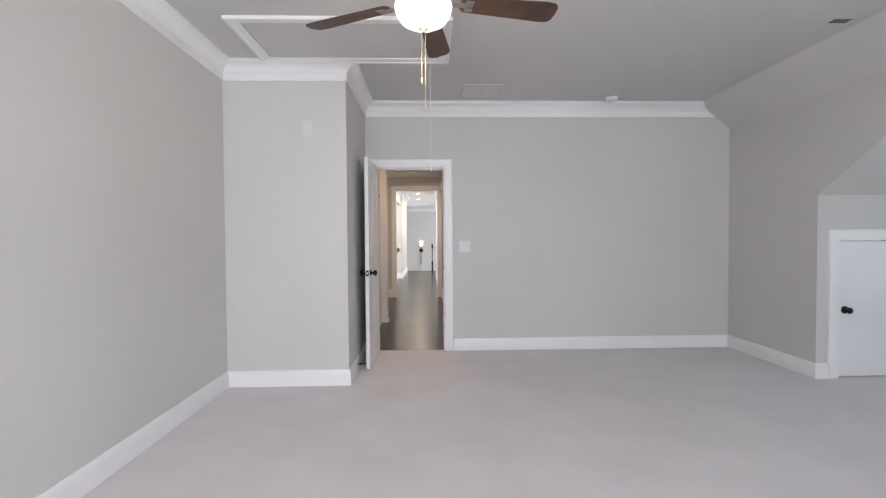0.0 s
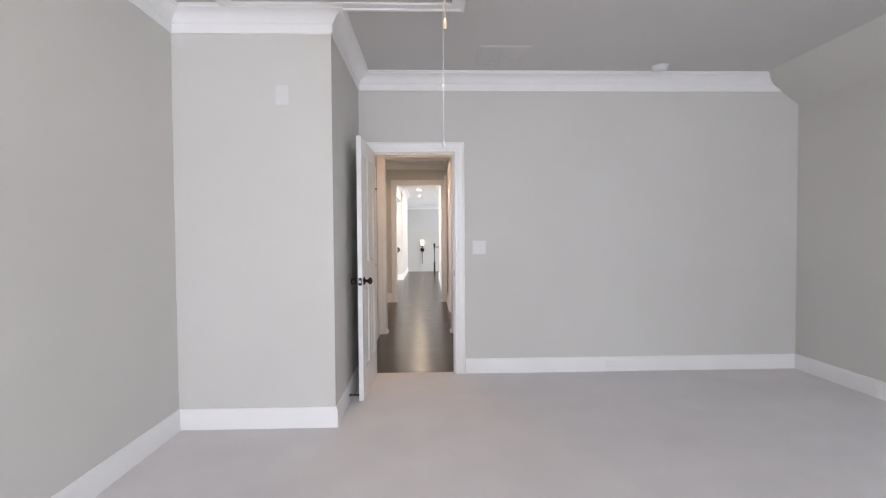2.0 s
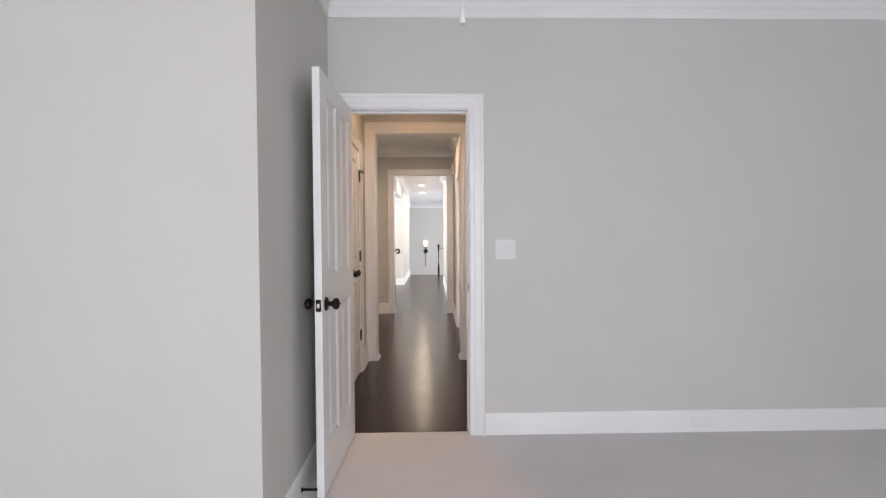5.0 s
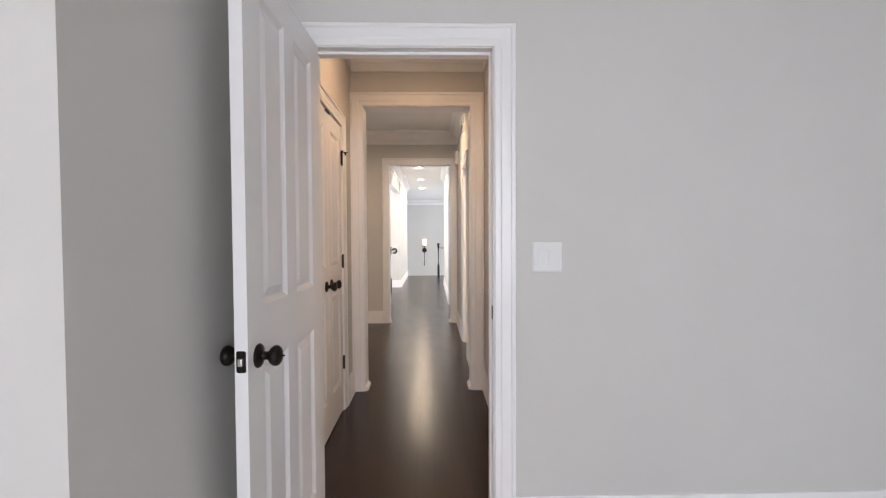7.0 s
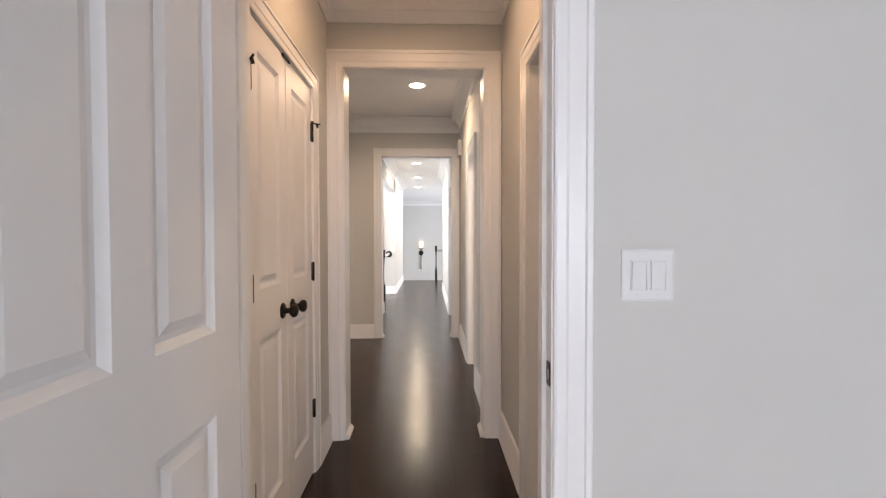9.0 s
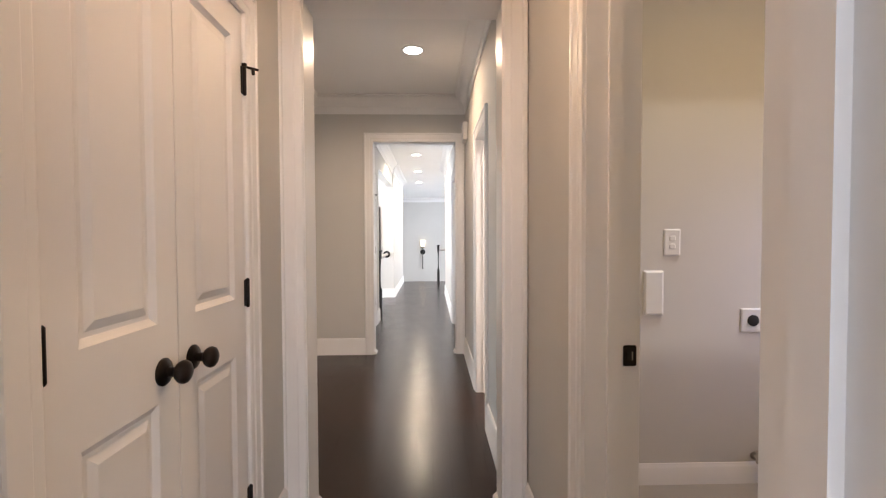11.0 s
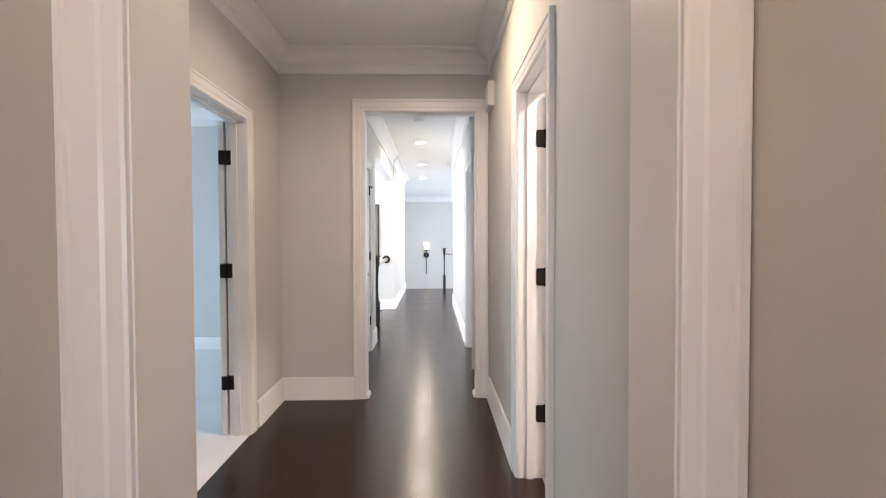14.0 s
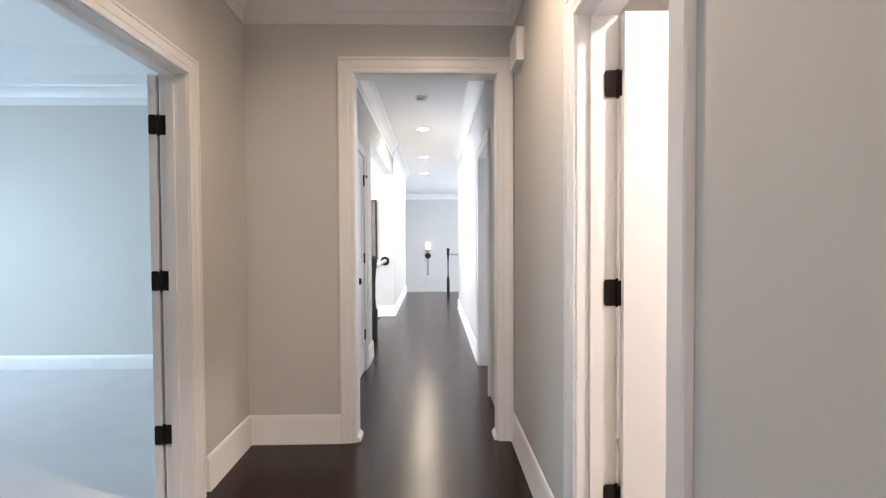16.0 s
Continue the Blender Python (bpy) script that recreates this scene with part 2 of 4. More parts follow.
def leaf_mesh(w, h, t, panels):
    """A panelled door leaf: x from the hinge, y its thickness, z up; panels are (x0, x1, z0, z1), moulded on both faces."""
    bm = bmesh.new()
    xs = sorted({0, w, *[p[0] for p in panels], *[p[1] for p in panels]})
    zs = sorted({0, h, *[p[2] for p in panels], *[p[3] for p in panels]})
    for y, s in ((0, 1), (t, -1)):
        for xa, xb in zip(xs, xs[1:]):
            for za, zb in zip(zs, zs[1:]):
                inside = any(p[0] <= xa and xb <= p[1] and p[2] <= za and zb <= p[3] for p in panels)
                if not inside:
                    bm.faces.new([bm.verts.new((x, y, z)) for x, z in ((xa, za), (xb, za), (xb, zb), (xa, zb))])
        for a, b, c, d in panels:
            rings = []
            for inset, deep in ((0, 0), (0.006, 0.004), (0.016, 0.010), (0.026, 0.010), (0.046, 0.003), (0.050, 0.003)):
                rings.append([bm.verts.new((x, y + s * deep, z)) for x, z in ((a + inset, c + inset), (b - inset, c + inset), (b - inset, d - inset), (a + inset, d - inset))])
            for p, q in zip(rings, rings[1:]):
                for k in range(4):
                    bm.faces.new((p[k], p[(k + 1) % 4], q[(k + 1) % 4], q[k]))
            bm.faces.new(rings[-1])
    for q in (((0, 0, 0), (0, t, 0), (0, t, h), (0, 0, h)), ((w, 0, 0), (w, 0, h), (w, t, h), (w, t, 0)), ((0, 0, 0), (w, 0, 0), (w, t, 0), (0, t, 0)), ((0, 0, h), (0, t, h), (w, t, h), (w, 0, h))):
        bm.faces.new([bm.verts.new(v) for v in q])
    bmesh.ops.remove_doubles(bm, verts=bm.verts, dist=1e-5)
    return bm


def knob_mesh(out=1):
    """A turned door knob on its rosette, standing out along -y (out=1) or +y."""
    prof = [(0.0335, 0), (0.0335, 0.004), (0.030, 0.008), (0.018, 0.011), (0.0125, 0.014), (0.0115, 0.026), (0.014, 0.031), (0.022, 0.036), (0.0275, 0.044), (0.0285, 0.051), (0.026, 0.058), (0.018, 0.0635), (0.008, 0.066), (0, 0.0665)]
    if out < 0:
        prof = prof[:-1] + [(0.003, 0.0668), (0.0022, 0.074), (0, 0.075)]
    return moved(lathe(prof, 24), pose(0, 0, 0, 90 * out, 0, 0))


def hinge_mesh(h=0.092):
    """A butt hinge: a knuckle along z with ball tips."""
    return lathe([(0, -h / 2 - 0.006), (0.004, -h / 2 - 0.004), (0.0065, -h / 2), (0.0065, h / 2), (0.004, h / 2 + 0.004), (0, h / 2 + 0.006)], 12)


def plate_mesh(w, h, t=0.0025, r=0.008):
    """A rounded plate in the xz plane, facing -y."""
    bm = bmesh.new()
    ring = []
    for cx, cz, a0 in ((w / 2 - r, h / 2 - r, 0), (-w / 2 + r, h / 2 - r, 90), (-w / 2 + r, -h / 2 + r, 180), (w / 2 - r, -h / 2 + r, 270)):
        for k in range(5):
            a = radians(a0 + 22.5 * k)
            ring.append((cx + r * math.cos(a), cz + r * math.sin(a)))
    va = [bm.verts.new((x, 0, z)) for x, z in ring]
    vb = [bm.verts.new((x, -t * 0.6, z)) for x, z in ring]
    vc = [bm.verts.new((x * (1 - 2 * t / w), -t, z * (1 - 2 * t / h))) for x, z in ring]
    n = len(ring)
    for p, q in ((va, vb), (vb, vc)):
        for k in range(n):
            bm.faces.new((p[k], p[(k + 1) % n], q[(k + 1) % n], q[k]))
    bm.faces.new(vc)
    bm.faces.new(va[::-1])
    return bm


# ---- plan ----
LEFT, RIGHT, FAR, BACK, TOP = -1.500, 3.622, 4.94, -3.0, 2.745
JUT_X, JUT_Y = -0.468, 3.78
H1L, H1R = -0.505, 0.565
C2A, C2B = 6.722, 6.897
H2L, H2R, C3A, C3B = -1.135, 0.510, 9.643, 9.766
H3L, H3R, EDGE, FOYER = -0.65, 0.46, 17.556, 22.425
DW = 2.035
HI = 2.86
RISE = 1.38


def wall(name, *dims, label="greige painted drywall wall"):
    return structure(name, boxes(*dims), PAINT, label, "wall")


wall("wall_bedroom_left", (LEFT - 0.12, LEFT, BACK, JUT_Y, 0, HI))
wall("wall_bedroom_closet_front", (LEFT - 0.12, JUT_X, JUT_Y, FAR, 0, HI), label="greige painted boxed-out wall with a white corner")
wall("wall_bedroom_far", (LEFT - 0.12, -0.368, FAR, 5.06, 0, HI), (-0.368, 0.414, FAR, 5.06, DW + 0.018, HI), (0.414, 5.4, FAR, 5.06, 0, HI))
def slab(points, thick):
    """A slab from a ring of points, thickened along a direction."""
    bm = bmesh.new()
    va = [bm.verts.new(p) for p in points]
    vb = [bm.verts.new(Vector(p) + Vector(thick)) for p in points]
    bm.faces.new(va)
    bm.faces.new(vb[::-1])
    for k in range(len(va)):
        j = (k + 1) % len(va)
        bm.faces.new((va[k], va[j], vb[j], vb[k]))
    return bm


# right wall with the gabled dormer opening cut through it


def dormer_wall():
    y0, y1, zs, apex, top = 1.25, 3.75, 1.61, 2.43, 2.475
    mid = (y0 + y1) / 2
    out = [slab([(RIGHT, a, 0), (RIGHT, b, 0), (RIGHT, b, top), (RIGHT, a, top)], (0.12, 0, 0)) for a, b in ((BACK, y0), (y1, FAR))]
    out += [slab([(RIGHT, a, zs), (RIGHT, mid, apex), (RIGHT, mid, top), (RIGHT, a, top)], (0.12, 0, 0)) for a in (y0, y1)]
    bm = joined(*out)
    bmesh.ops.remove_doubles(bm, verts=bm.verts, dist=1e-4)
    return bm


structure("wall_bedroom_right", dormer_wall(), PAINT, "greige painted knee wall with a gabled dormer opening", "wall")


SLX = RIGHT - (TOP - 2.475) * RISE
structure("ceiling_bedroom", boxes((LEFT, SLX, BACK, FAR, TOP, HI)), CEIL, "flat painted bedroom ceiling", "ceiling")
structure("ceiling_slope", slab([(SLX, BACK, TOP), (SLX, FAR, TOP), (RIGHT, FAR, 2.475), (RIGHT, BACK, 2.475)], (0.12, 0, 0.11)), PAINT, "greige painted sloped ceiling along the eaves", "ceiling")
wall("wall_dormer_far", (RIGHT + 0.12, 3.818, 3.75, 3.87, 0, 1.75), (3.818, 4.482, 3.75, 3.87, 1.225, 1.75), (4.482, 5.3, 3.75, 3.87, 0, 1.75))
wall("wall_dormer_near", (RIGHT + 0.12, 5.3, 1.13, 1.25, 0, 1.75))
wall("wall_dormer_end", (5.15, 5.27, 1.25, 2.0, 0, 2.6), (5.15, 5.27, 3.0, 3.75, 0, 2.6), (5.15, 5.27, 2.0, 3.0, 0, 0.72), (5.15, 5.27, 2.0, 3.0, 1.72, 2.6))
structure("ceiling_dormer_far", slab([(RIGHT + 0.12, 3.75, 1.61), (5.15, 3.75, 1.61), (5.15, 2.5, 2.43), (RIGHT + 0.12, 2.5, 2.43)], (0, 0.06, 0.10)), PAINT, "greige painted sloped dormer ceiling", "ceiling")
structure("ceiling_dormer_near", slab([(RIGHT + 0.12, 1.25, 1.61), (5.15, 1.25, 1.61), (5.15, 2.5, 2.43), (RIGHT + 0.12, 2.5, 2.43)], (0, -0.06, 0.10)), PAINT, "greige painted sloped dormer ceiling", "ceiling")
wall("wall_bedroom_back", (LEFT - 0.12, -1.05, BACK - 0.12, BACK, 0, HI), (0.45, 1.55, BACK - 0.12, BACK, 0, HI), (3.05, RIGHT + 0.12, BACK - 0.12, BACK, 0, HI),
     (-1.05, 0.45, BACK - 0.12, BACK, 0, 0.7), (-1.05, 0.45, BACK - 0.12, BACK, 2.2, HI), (1.55, 3.05, BACK - 0.12, BACK, 0, 0.7), (1.55, 3.05, BACK - 0.12, BACK, 2.2, HI))

wall("wall_hall_closet", (H1L - 0.12, H1L, 5.06, 5.442, 0, HI), (H1L - 0.12, H1L, 5.442, 6.349, DW + 0.018, HI), (H1L - 0.12, H1L, 6.349, C2A, 0, HI))
wall("wall_hall_laundry", (H1R, H1R + 0.145, 5.06, 5.187, 0, HI), (H1R, H1R + 0.145, 5.187, 5.992, DW + 0.018, HI), (H1R, H1R + 0.145, 5.992, C2A, 0, HI))
wall("wall_laundry_return", (0.643, 0.71, C2A, 6.999, 0, HI))
wall("wall_hall_arch", (-2.4, -0.423, C2A, C2B, 0, HI), (-0.423, 0.470, C2A, C2B, 2.308, HI), (0.470, 0.643, C2A, C2B, 0, HI))
wall("wall_closet_back", (-1.6, -1.5, 5.06, C2A, 0, HI))
wall("wall_laundry_far", (0.71, 3.0, 6.999, 7.101, 0, HI))
wall("wall_laundry_end", (2.95, 3.05, 5.06, 5.718, 0, HI), (2.95, 3.05, 6.435, 6.999, 0, HI), (2.95, 3.05, 5.718, 6.435, 0, 1.05), (2.95, 3.05, 5.718, 6.435, 1.85, HI))
wall("wall_hall_left", (H2L - 0.125, H2L, C2B, 7.626, 0, HI), (H2L - 0.125, H2L, 7.626, 9.016, DW + 0.018, HI), (H2L - 0.125, H2L, 9.016, 11.360, 0, HI))
wall("wall_hall_right", (H2R, H2R + 0.133, C2B, 7.747, 0, HI), (H2R, H2R + 0.133, 7.747, 8.418, DW + 0.018, HI), (H2R, H2R + 0.133, 8.418, C3A, 0, HI))
wall("wall_hall_end", (H2L, -0.488, C3A, C3B, 0, HI), (-0.488, 0.421, C3A, C3B, 2.288, HI), (0.421, 3.05, C3A, C3B, 0, HI))
wall("wall_bath_end", (2.95, 3.05, 7.101, C3A, 0, HI))
wall("wall_left_room_far", (-5.5, H2L - 0.125, 11.360, 11.484, 0, 3.2))
wall("wall_left_room_near", (-5.5, -2.4, C2A, C2B, 0, 3.2))
wall("wall_left_room_end", (-5.62, -5.5, C2A, 8.383, 0, 3.2), (-5.62, -5.5, 10.227, 11.484, 0, 3.2), (-5.62, -5.5, 8.383, 10.227, 0, 0.7), (-5.62, -5.5, 8.383, 10.227, 2.2, 3.2))
wall("wall_landing_left", (H3L - 0.12, H3L, C3B, 10.517, 0, HI), (H3L - 0.12, H3L, 10.517, 11.209, DW + 0.018, HI), (H3L - 0.12, H3L, 11.209, 11.714, 0, HI), (H3L - 0.12, H3L, 11.714, 14.276, 2.3, HI), (-3.0, H3L - 0.12, 11.591, 11.714, -3, HI))
wall("wall_stairwell_block", (-3.0, -0.63, 14.276, 17.402, -3, HI))
wall("wall_stairwell_end", (-3.12, -3.0, 11.59, 12.1, -3, HI), (-3.12, -3.0, 14.0, 17.402, -3, HI), (-3.12, -3.0, 12.1, 14.0, -3, 0.65), (-3.12, -3.0, 12.1, 14.0, 2.35, HI))
wall("wall_landing_right", (H3R, H3R + 0.125, C3B, 10.496, 0, HI), (H3R, H3R + 0.125, 10.496, 11.343, DW + 0.018, HI), (H3R, H3R + 0.125, 11.343, 15.045, 0, HI))
wall("wall_side_room_far", (H3R + 0.125, 4.0, 14.922, 15.045, 0, HI))
wall("wall_side_room_end", (2.45, 2.55, C3B, 12.38, 0, HI), (2.45, 2.55, 13.815, 14.922, 0, HI), (2.45, 2.55, 12.38, 13.815, 0, 0.8), (2.45, 2.55, 12.38, 13.815, 2.2, HI))
wall("wall_foyer_far", (-1.2, 4.12, FOYER, FOYER + 0.12, -3, HI))
wall("wall_foyer_left", (-1.2, -1.05, 17.402, FOYER, -3, HI))
wall("wall_foyer_right", (4.0, 4.12, 14.922, 17.505, -3, HI), (4.0, 4.12, 20.375, FOYER, -3, HI), (4.0, 4.12, 17.505, 20.375, -3, 0.0), (4.0, 4.12, 17.505, 20.375, 2.6, HI))
wall("wall_foyer_near", (0.62, 4.0, 15.045, 15.148, -3, -0.25))

for dims in ((-1.5, 2.95, 5.06, C2A, TOP, HI), (H2L, 2.95, C2B, C3A, TOP, HI), (-0.65, 2.45, C3B, 15.045, TOP, HI), (-3.0, -0.65, 11.714, 14.276, TOP, HI), (-0.63, 4.0, 15.045, 17.402, TOP, HI), (-1.05, 4.0, 17.402, FOYER, TOP, HI)):
    structure("ceiling_hall", boxes(dims), TRAY, "flat white painted hallway ceiling", "ceiling")
structure("ceiling_tray_border", boxes((-5.5, -1.26, C2B, 7.173, TOP, 3.2), (-5.5, -1.26, 11.02, 11.360, TOP, 3.2), (-5.5, -5.25, 7.173, 11.02, TOP, 3.2), (-1.51, -1.26, 7.173, 11.02, TOP, 3.2)), TRAY, "white border of a tray ceiling", "ceiling")
structure("ceiling_left_room", boxes((-5.25, -1.51, 7.173, 11.02, 3.0, 3.2)), TRAY, "white raised tray ceiling", "ceiling")

# ---- floors ----
structure("floor_carpet", boxes((LEFT, 5.154, BACK, 4.985, -0.1, 0.0)), CARPET, "pale beige cut-pile bedroom carpet", "carpet")
structure("floor_left_room", boxes((-5.5, H2L, C2B, 11.360, -0.1, 0.0)), CARPET, "pale cut-pile carpet in the side room", "carpet")
structure("floor_bath", boxes((0.64, 2.95, 7.101, C3A, -0.1, 0.0)), material("bath_tile", (0.45, 0.42, 0.38), 0.4), "beige bathroom floor", "floor")
structure("floor_laundry", boxes((0.64, 2.95, 5.06, 6.999, -0.1, 0.0)), material("laundry_vinyl", (0.42, 0.40, 0.37), 0.45), "beige laundry floor", "floor")
structure("floor_side_room", boxes((0.64, 2.45, C3B, 14.922, -0.1, 0.0)), CARPET, "pale carpet in the room off the landing", "carpet")
structure("floor_foyer", boxes((-1.2, 4.0, 15.148, FOYER, -3.1, -3.0), (-3.0, -0.9, 11.714, 14.276, -3.1, -3.0)), material("foyer_floor", (0.10, 0.06, 0.04), 0.35), "dark lower foyer floor", "floor")

# ---- mouldings ----
BASE_B = [(0, 0), (0.016, 0), (0.016, 0.108), (0.013, 0.118), (0.008, 0.128), (0.006, 0.134), (0, 0.136)]
BASE_H = [(0, 0), (0.022, 0), (0.022, 0.012), (0.016, 0.022), (0.016, 0.150), (0.013, 0.162), (0.008, 0.174), (0, 0.178)]


def crown(h, p):
    z = TOP
    return [(0, z - h), (0.010, z - h), (0.012, z - h + 0.018), (0.012, z - h * 0.60), (0.020, z - h * 0.57), (0.024, z - h * 0.50), (p * 0.42, z - h * 0.34), (p * 0.70, z - h * 0.19),
            (p * 0.86, z - h * 0.145), (p * 0.90, z - h * 0.08), (p, z - h * 0.06), (p, z), (0, z)]


CB, CH = crown(0.150, 0.105), crown(0.180, 0.115)


def moulding(name, path, prof, label, shift=None):
    return structure(name, sweep_plan(path, prof, shift), TRIM, label, "baseboard" if name == "baseboard" else "crown moulding", smooth=True)


BL, CL = "white painted wooden baseboard along the wall", "white painted stepped crown moulding"
moulding("baseboard", [(3.72, 3.75), (RIGHT, 3.75), (RIGHT, FAR), (0.494, FAR)], BASE_B, BL)
moulding("baseboard", [(JUT_X, FAR), (JUT_X, JUT_Y), (LEFT, JUT_Y), (LEFT, BACK), (RIGHT, BACK), (RIGHT, 1.25)], BASE_B, BL)
moulding("trim_crown_bedroom", [(SLX, FAR), (JUT_X, FAR), (JUT_X, JUT_Y), (LEFT, JUT_Y), (LEFT, BACK), (SLX, BACK)], CB, CL, lambda i, u, z: (TOP - z) * RISE if i in (0, 5) else 0)
moulding("trim_crown_hall", [(H1R, 5.06), (H1R, C2A), (H1L, C2A), (H1L, 5.06), (H1R, 5.06)], CH, CL)
moulding("trim_crown_hall", [(H2R, C2B), (H2R, C3A), (H2L, C3A), (H2L, C2B), (H2R, C2B)], CH, CL)
moulding("trim_crown_landing", [(H3R, C3B), (H3R, 15.045)], CH, CL)
moulding("trim_crown_landing", [(H3L, 14.270), (H3L, C3B), (H3R, C3B)], CH, CL)
moulding("trim_crown_landing", [(4.0, FOYER), (-1.05, FOYER), (-1.05, 17.402), (-0.63, 17.402), (-0.63, 14.276), (-3.0, 14.276)], CH, CL)
moulding("trim_crown_left_room", [(H2L - 0.125, 11.360), (-5.5, 11.360), (-5.5, C2B)], CH, CL)
moulding("baseboard", [(H1R, 6.068), (H1R, C2A)], BASE_H, BL)
moulding("baseboard", [(H1L, C2A), (H1L, 6.413)], BASE_H, BL)
moulding("baseboard", [(H2R, C2B), (H2R, 7.675)], BASE_H, BL)
moulding("baseboard", [(H2R, 8.492), (H2R, C3A)], BASE_H, BL)
moulding("baseboard", [(-0.566, C3A), (H2L, C3A), (H2L, 9.105)], BASE_H, BL)
moulding("baseboard", [(H2L, 7.537), (H2L, C2B), (-0.50, C2B)], BASE_H, BL)
moulding("baseboard", [(H3R, 11.432), (H3R, 15.045)], BASE_H, BL)
moulding("baseboard", [(H3L, 11.714), (H3L, 11.299)], BASE_H, BL)
moulding("baseboard", [(H3L, 10.427), (H3L, C3B)], BASE_H, BL)
moulding("baseboard", [(-0.63, 17.402), (-0.63, 14.276), (-0.9, 14.276)], BASE_H, BL)
moulding("baseboard", [(H2L - 0.125, 11.360), (-5.5, 11.360)], BASE_B, BL)
moulding("baseboard", [(2.95, 6.999), (0.71, 6.999)], [(u, z * 0.78) for u, z in BASE_B], BL)

# ---- door frames: casing on each seen side and the jamb lining ----


def frame_set(m, x0, x1, ztop, w, depth, stop=None, both=True, label="white painted door casing"):
    """m carries the xz plane (facing -y) onto the wall's face."""
    structure("trim_casing", moved(casing(x0 - 0.004, x1 + 0.004, ztop + 0.004, w), m), TRIM, label, "door casing")
    structure("trim_jamb", moved(jamb(x0, x1, ztop, depth, stop=stop), m), TRIM, "white painted door jamb", "door jamb")
    if both:
        structure("trim_casing", moved(casing(x0 - 0.004, x1 + 0.004, ztop + 0.004, w), m @ pose(x0 + x1, depth, 0, 0, 0, 180)), TRIM, label, "door casing")


# faces +x (a wall on the left) / faces -x (a wall on the right)
def on_left(x, y):
    return pose(x, y, 0, 0, 0, 90)


def on_right(x, y):
    return pose(x, y, 0, 0, 0, -90)


frame_set(pose(0, FAR, 0), -0.350, 0.396, DW, 0.090, 0.12, stop=0.045, both=False)
frame_set(pose(0, C2A, 0), -0.405, 0.452, 2.290, 0.105, C2B - C2A, label="white painted casing of a tall cased opening")
frame_set(pose(0, C3A, 0), -0.470, 0.403, 2.270, 0.094, C3B - C3A, label="white painted casing of a tall cased opening")
frame_set(on_left(H1L, 5.8965), -0.4235, 0.4235, DW, 0.085, 0.12, both=False)
frame_set(on_right(H1R, 5.589), -0.375, 0.375, DW, 0.085, 0.145, stop=0.060)
frame_set(on_left(H2L, 8.321), -0.66, 0.66, DW, 0.080, 0.125, stop=0.055, both=False)
frame_set(on_right(H2R, 8.0825), -0.3175, 0.3175, DW, 0.085, 0.133, stop=0.045)
frame_set(on_left(H3L, 10.863), -0.32, 0.32, DW, 0.085, 0.12, both=False)
frame_set(on_right(H3R, 10.919), -0.395, 0.395, DW, 0.085, 0.125)
structure("trim_casing", moved(casing(3.82, 4.48, 1.212, 0.098), pose(0, 3.75, 0)), TRIM, "white casing of a low attic access door", "door casing")

SHOE = [(0, 0), (0.020, 0), (0.019, 0.010), (0.015, 0.019), (0.008, 0.026), (0, 0.030)]
for xl, xr, ya, yb in ((-0.405, 0.452, C2A, C2B), (-0.470, 0.403, C3A, C3B)):
    structure("trim_shoe", sweep_plan([(xl, yb), (xl, ya)], SHOE), TRIM, "white quarter-round shoe moulding at the jamb", "shoe moulding", smooth=True)
    structure("trim_shoe", sweep_plan([(xr, ya), (xr, yb)], SHOE), TRIM, "white quarter-round shoe moulding at the jamb", "shoe moulding", smooth=True)

# ---- doors ----
TWO = lambda w, s: [(s, w - s, 1.055, 1.915), (s, w - s, 0.22, 0.865)]
FOUR = lambda w, s, g: [(s, (w - g) / 2, 1.05, 1.92), ((w + g) / 2, w - s, 1.05, 1.92), (s, (w - g) / 2, 0.22, 0.88), ((w + g) / 2, w - s, 0.22, 0.88)]


def door(name, m, w, h, panels, label, knobs=((1, 0.94),), t=0.035, hinges=True, hinge_y=0.0, edge_plate=False, stops=False, knuckle_x=-0.003):
    d = thing(name, m, label, "door", kind="structure")
    part("leaf", moved(leaf_mesh(w, h, t, panels), pose(0, 0, 0.012)), DOOR, d)
    for side, z in knobs:
        part("door_knob", moved(knob_mesh(side), pose(w - 0.066, 0 if side == 1 else t, z)), BRONZE, d, "dark bronze round door knob", smooth=True)
    if hinges:
        for z in (0.35, 1.078, 1.808):
            k = joined(moved(hinge_mesh(), pose(knuckle_x, hinge_y, z)), boxes((-0.014, 0.012, -0.003, 0.006, z - 0.046, z + 0.046), bevel=0.001))
            part("hinge", k, BRONZE, d, "dark bronze butt hinge", smooth=True)
            if stops and z > 1.5:
                arm = joined(rod((knuckle_x, hinge_y, z + 0.048), (knuckle_x - 0.045, hinge_y - 0.030, z + 0.052), 0.0045), rod((knuckle_x - 0.030, hinge_y - 0.018, z + 0.05), (knuckle_x - 0.024, hinge_y - 0.022, z + 0.030), 0.006),
                             rod((knuckle_x, hinge_y, z + 0.046), (knuckle_x, hinge_y, z + 0.058), 0.009))
                part("hinge_pin_stop", arm, BRONZE, d, "small bronze hinge-pin door stop", smooth=True)
    if edge_plate:
        part("latch_plate", moved(plate_mesh(0.026, 0.058, 0.002, 0.006), pose(w, t / 2, 0.927, 0, 0, 90)), BRONZE, d, "dark latch plate")
        part("latch_bolt", moved(boxes((-0.006, 0.006, -0.009, 0.004, -0.010, 0.010), bevel=0.003), pose(w + 0.002, t / 2, 0.927, 0, 0, 90)), STEEL, d, "bright steel latch bolt")
    return d


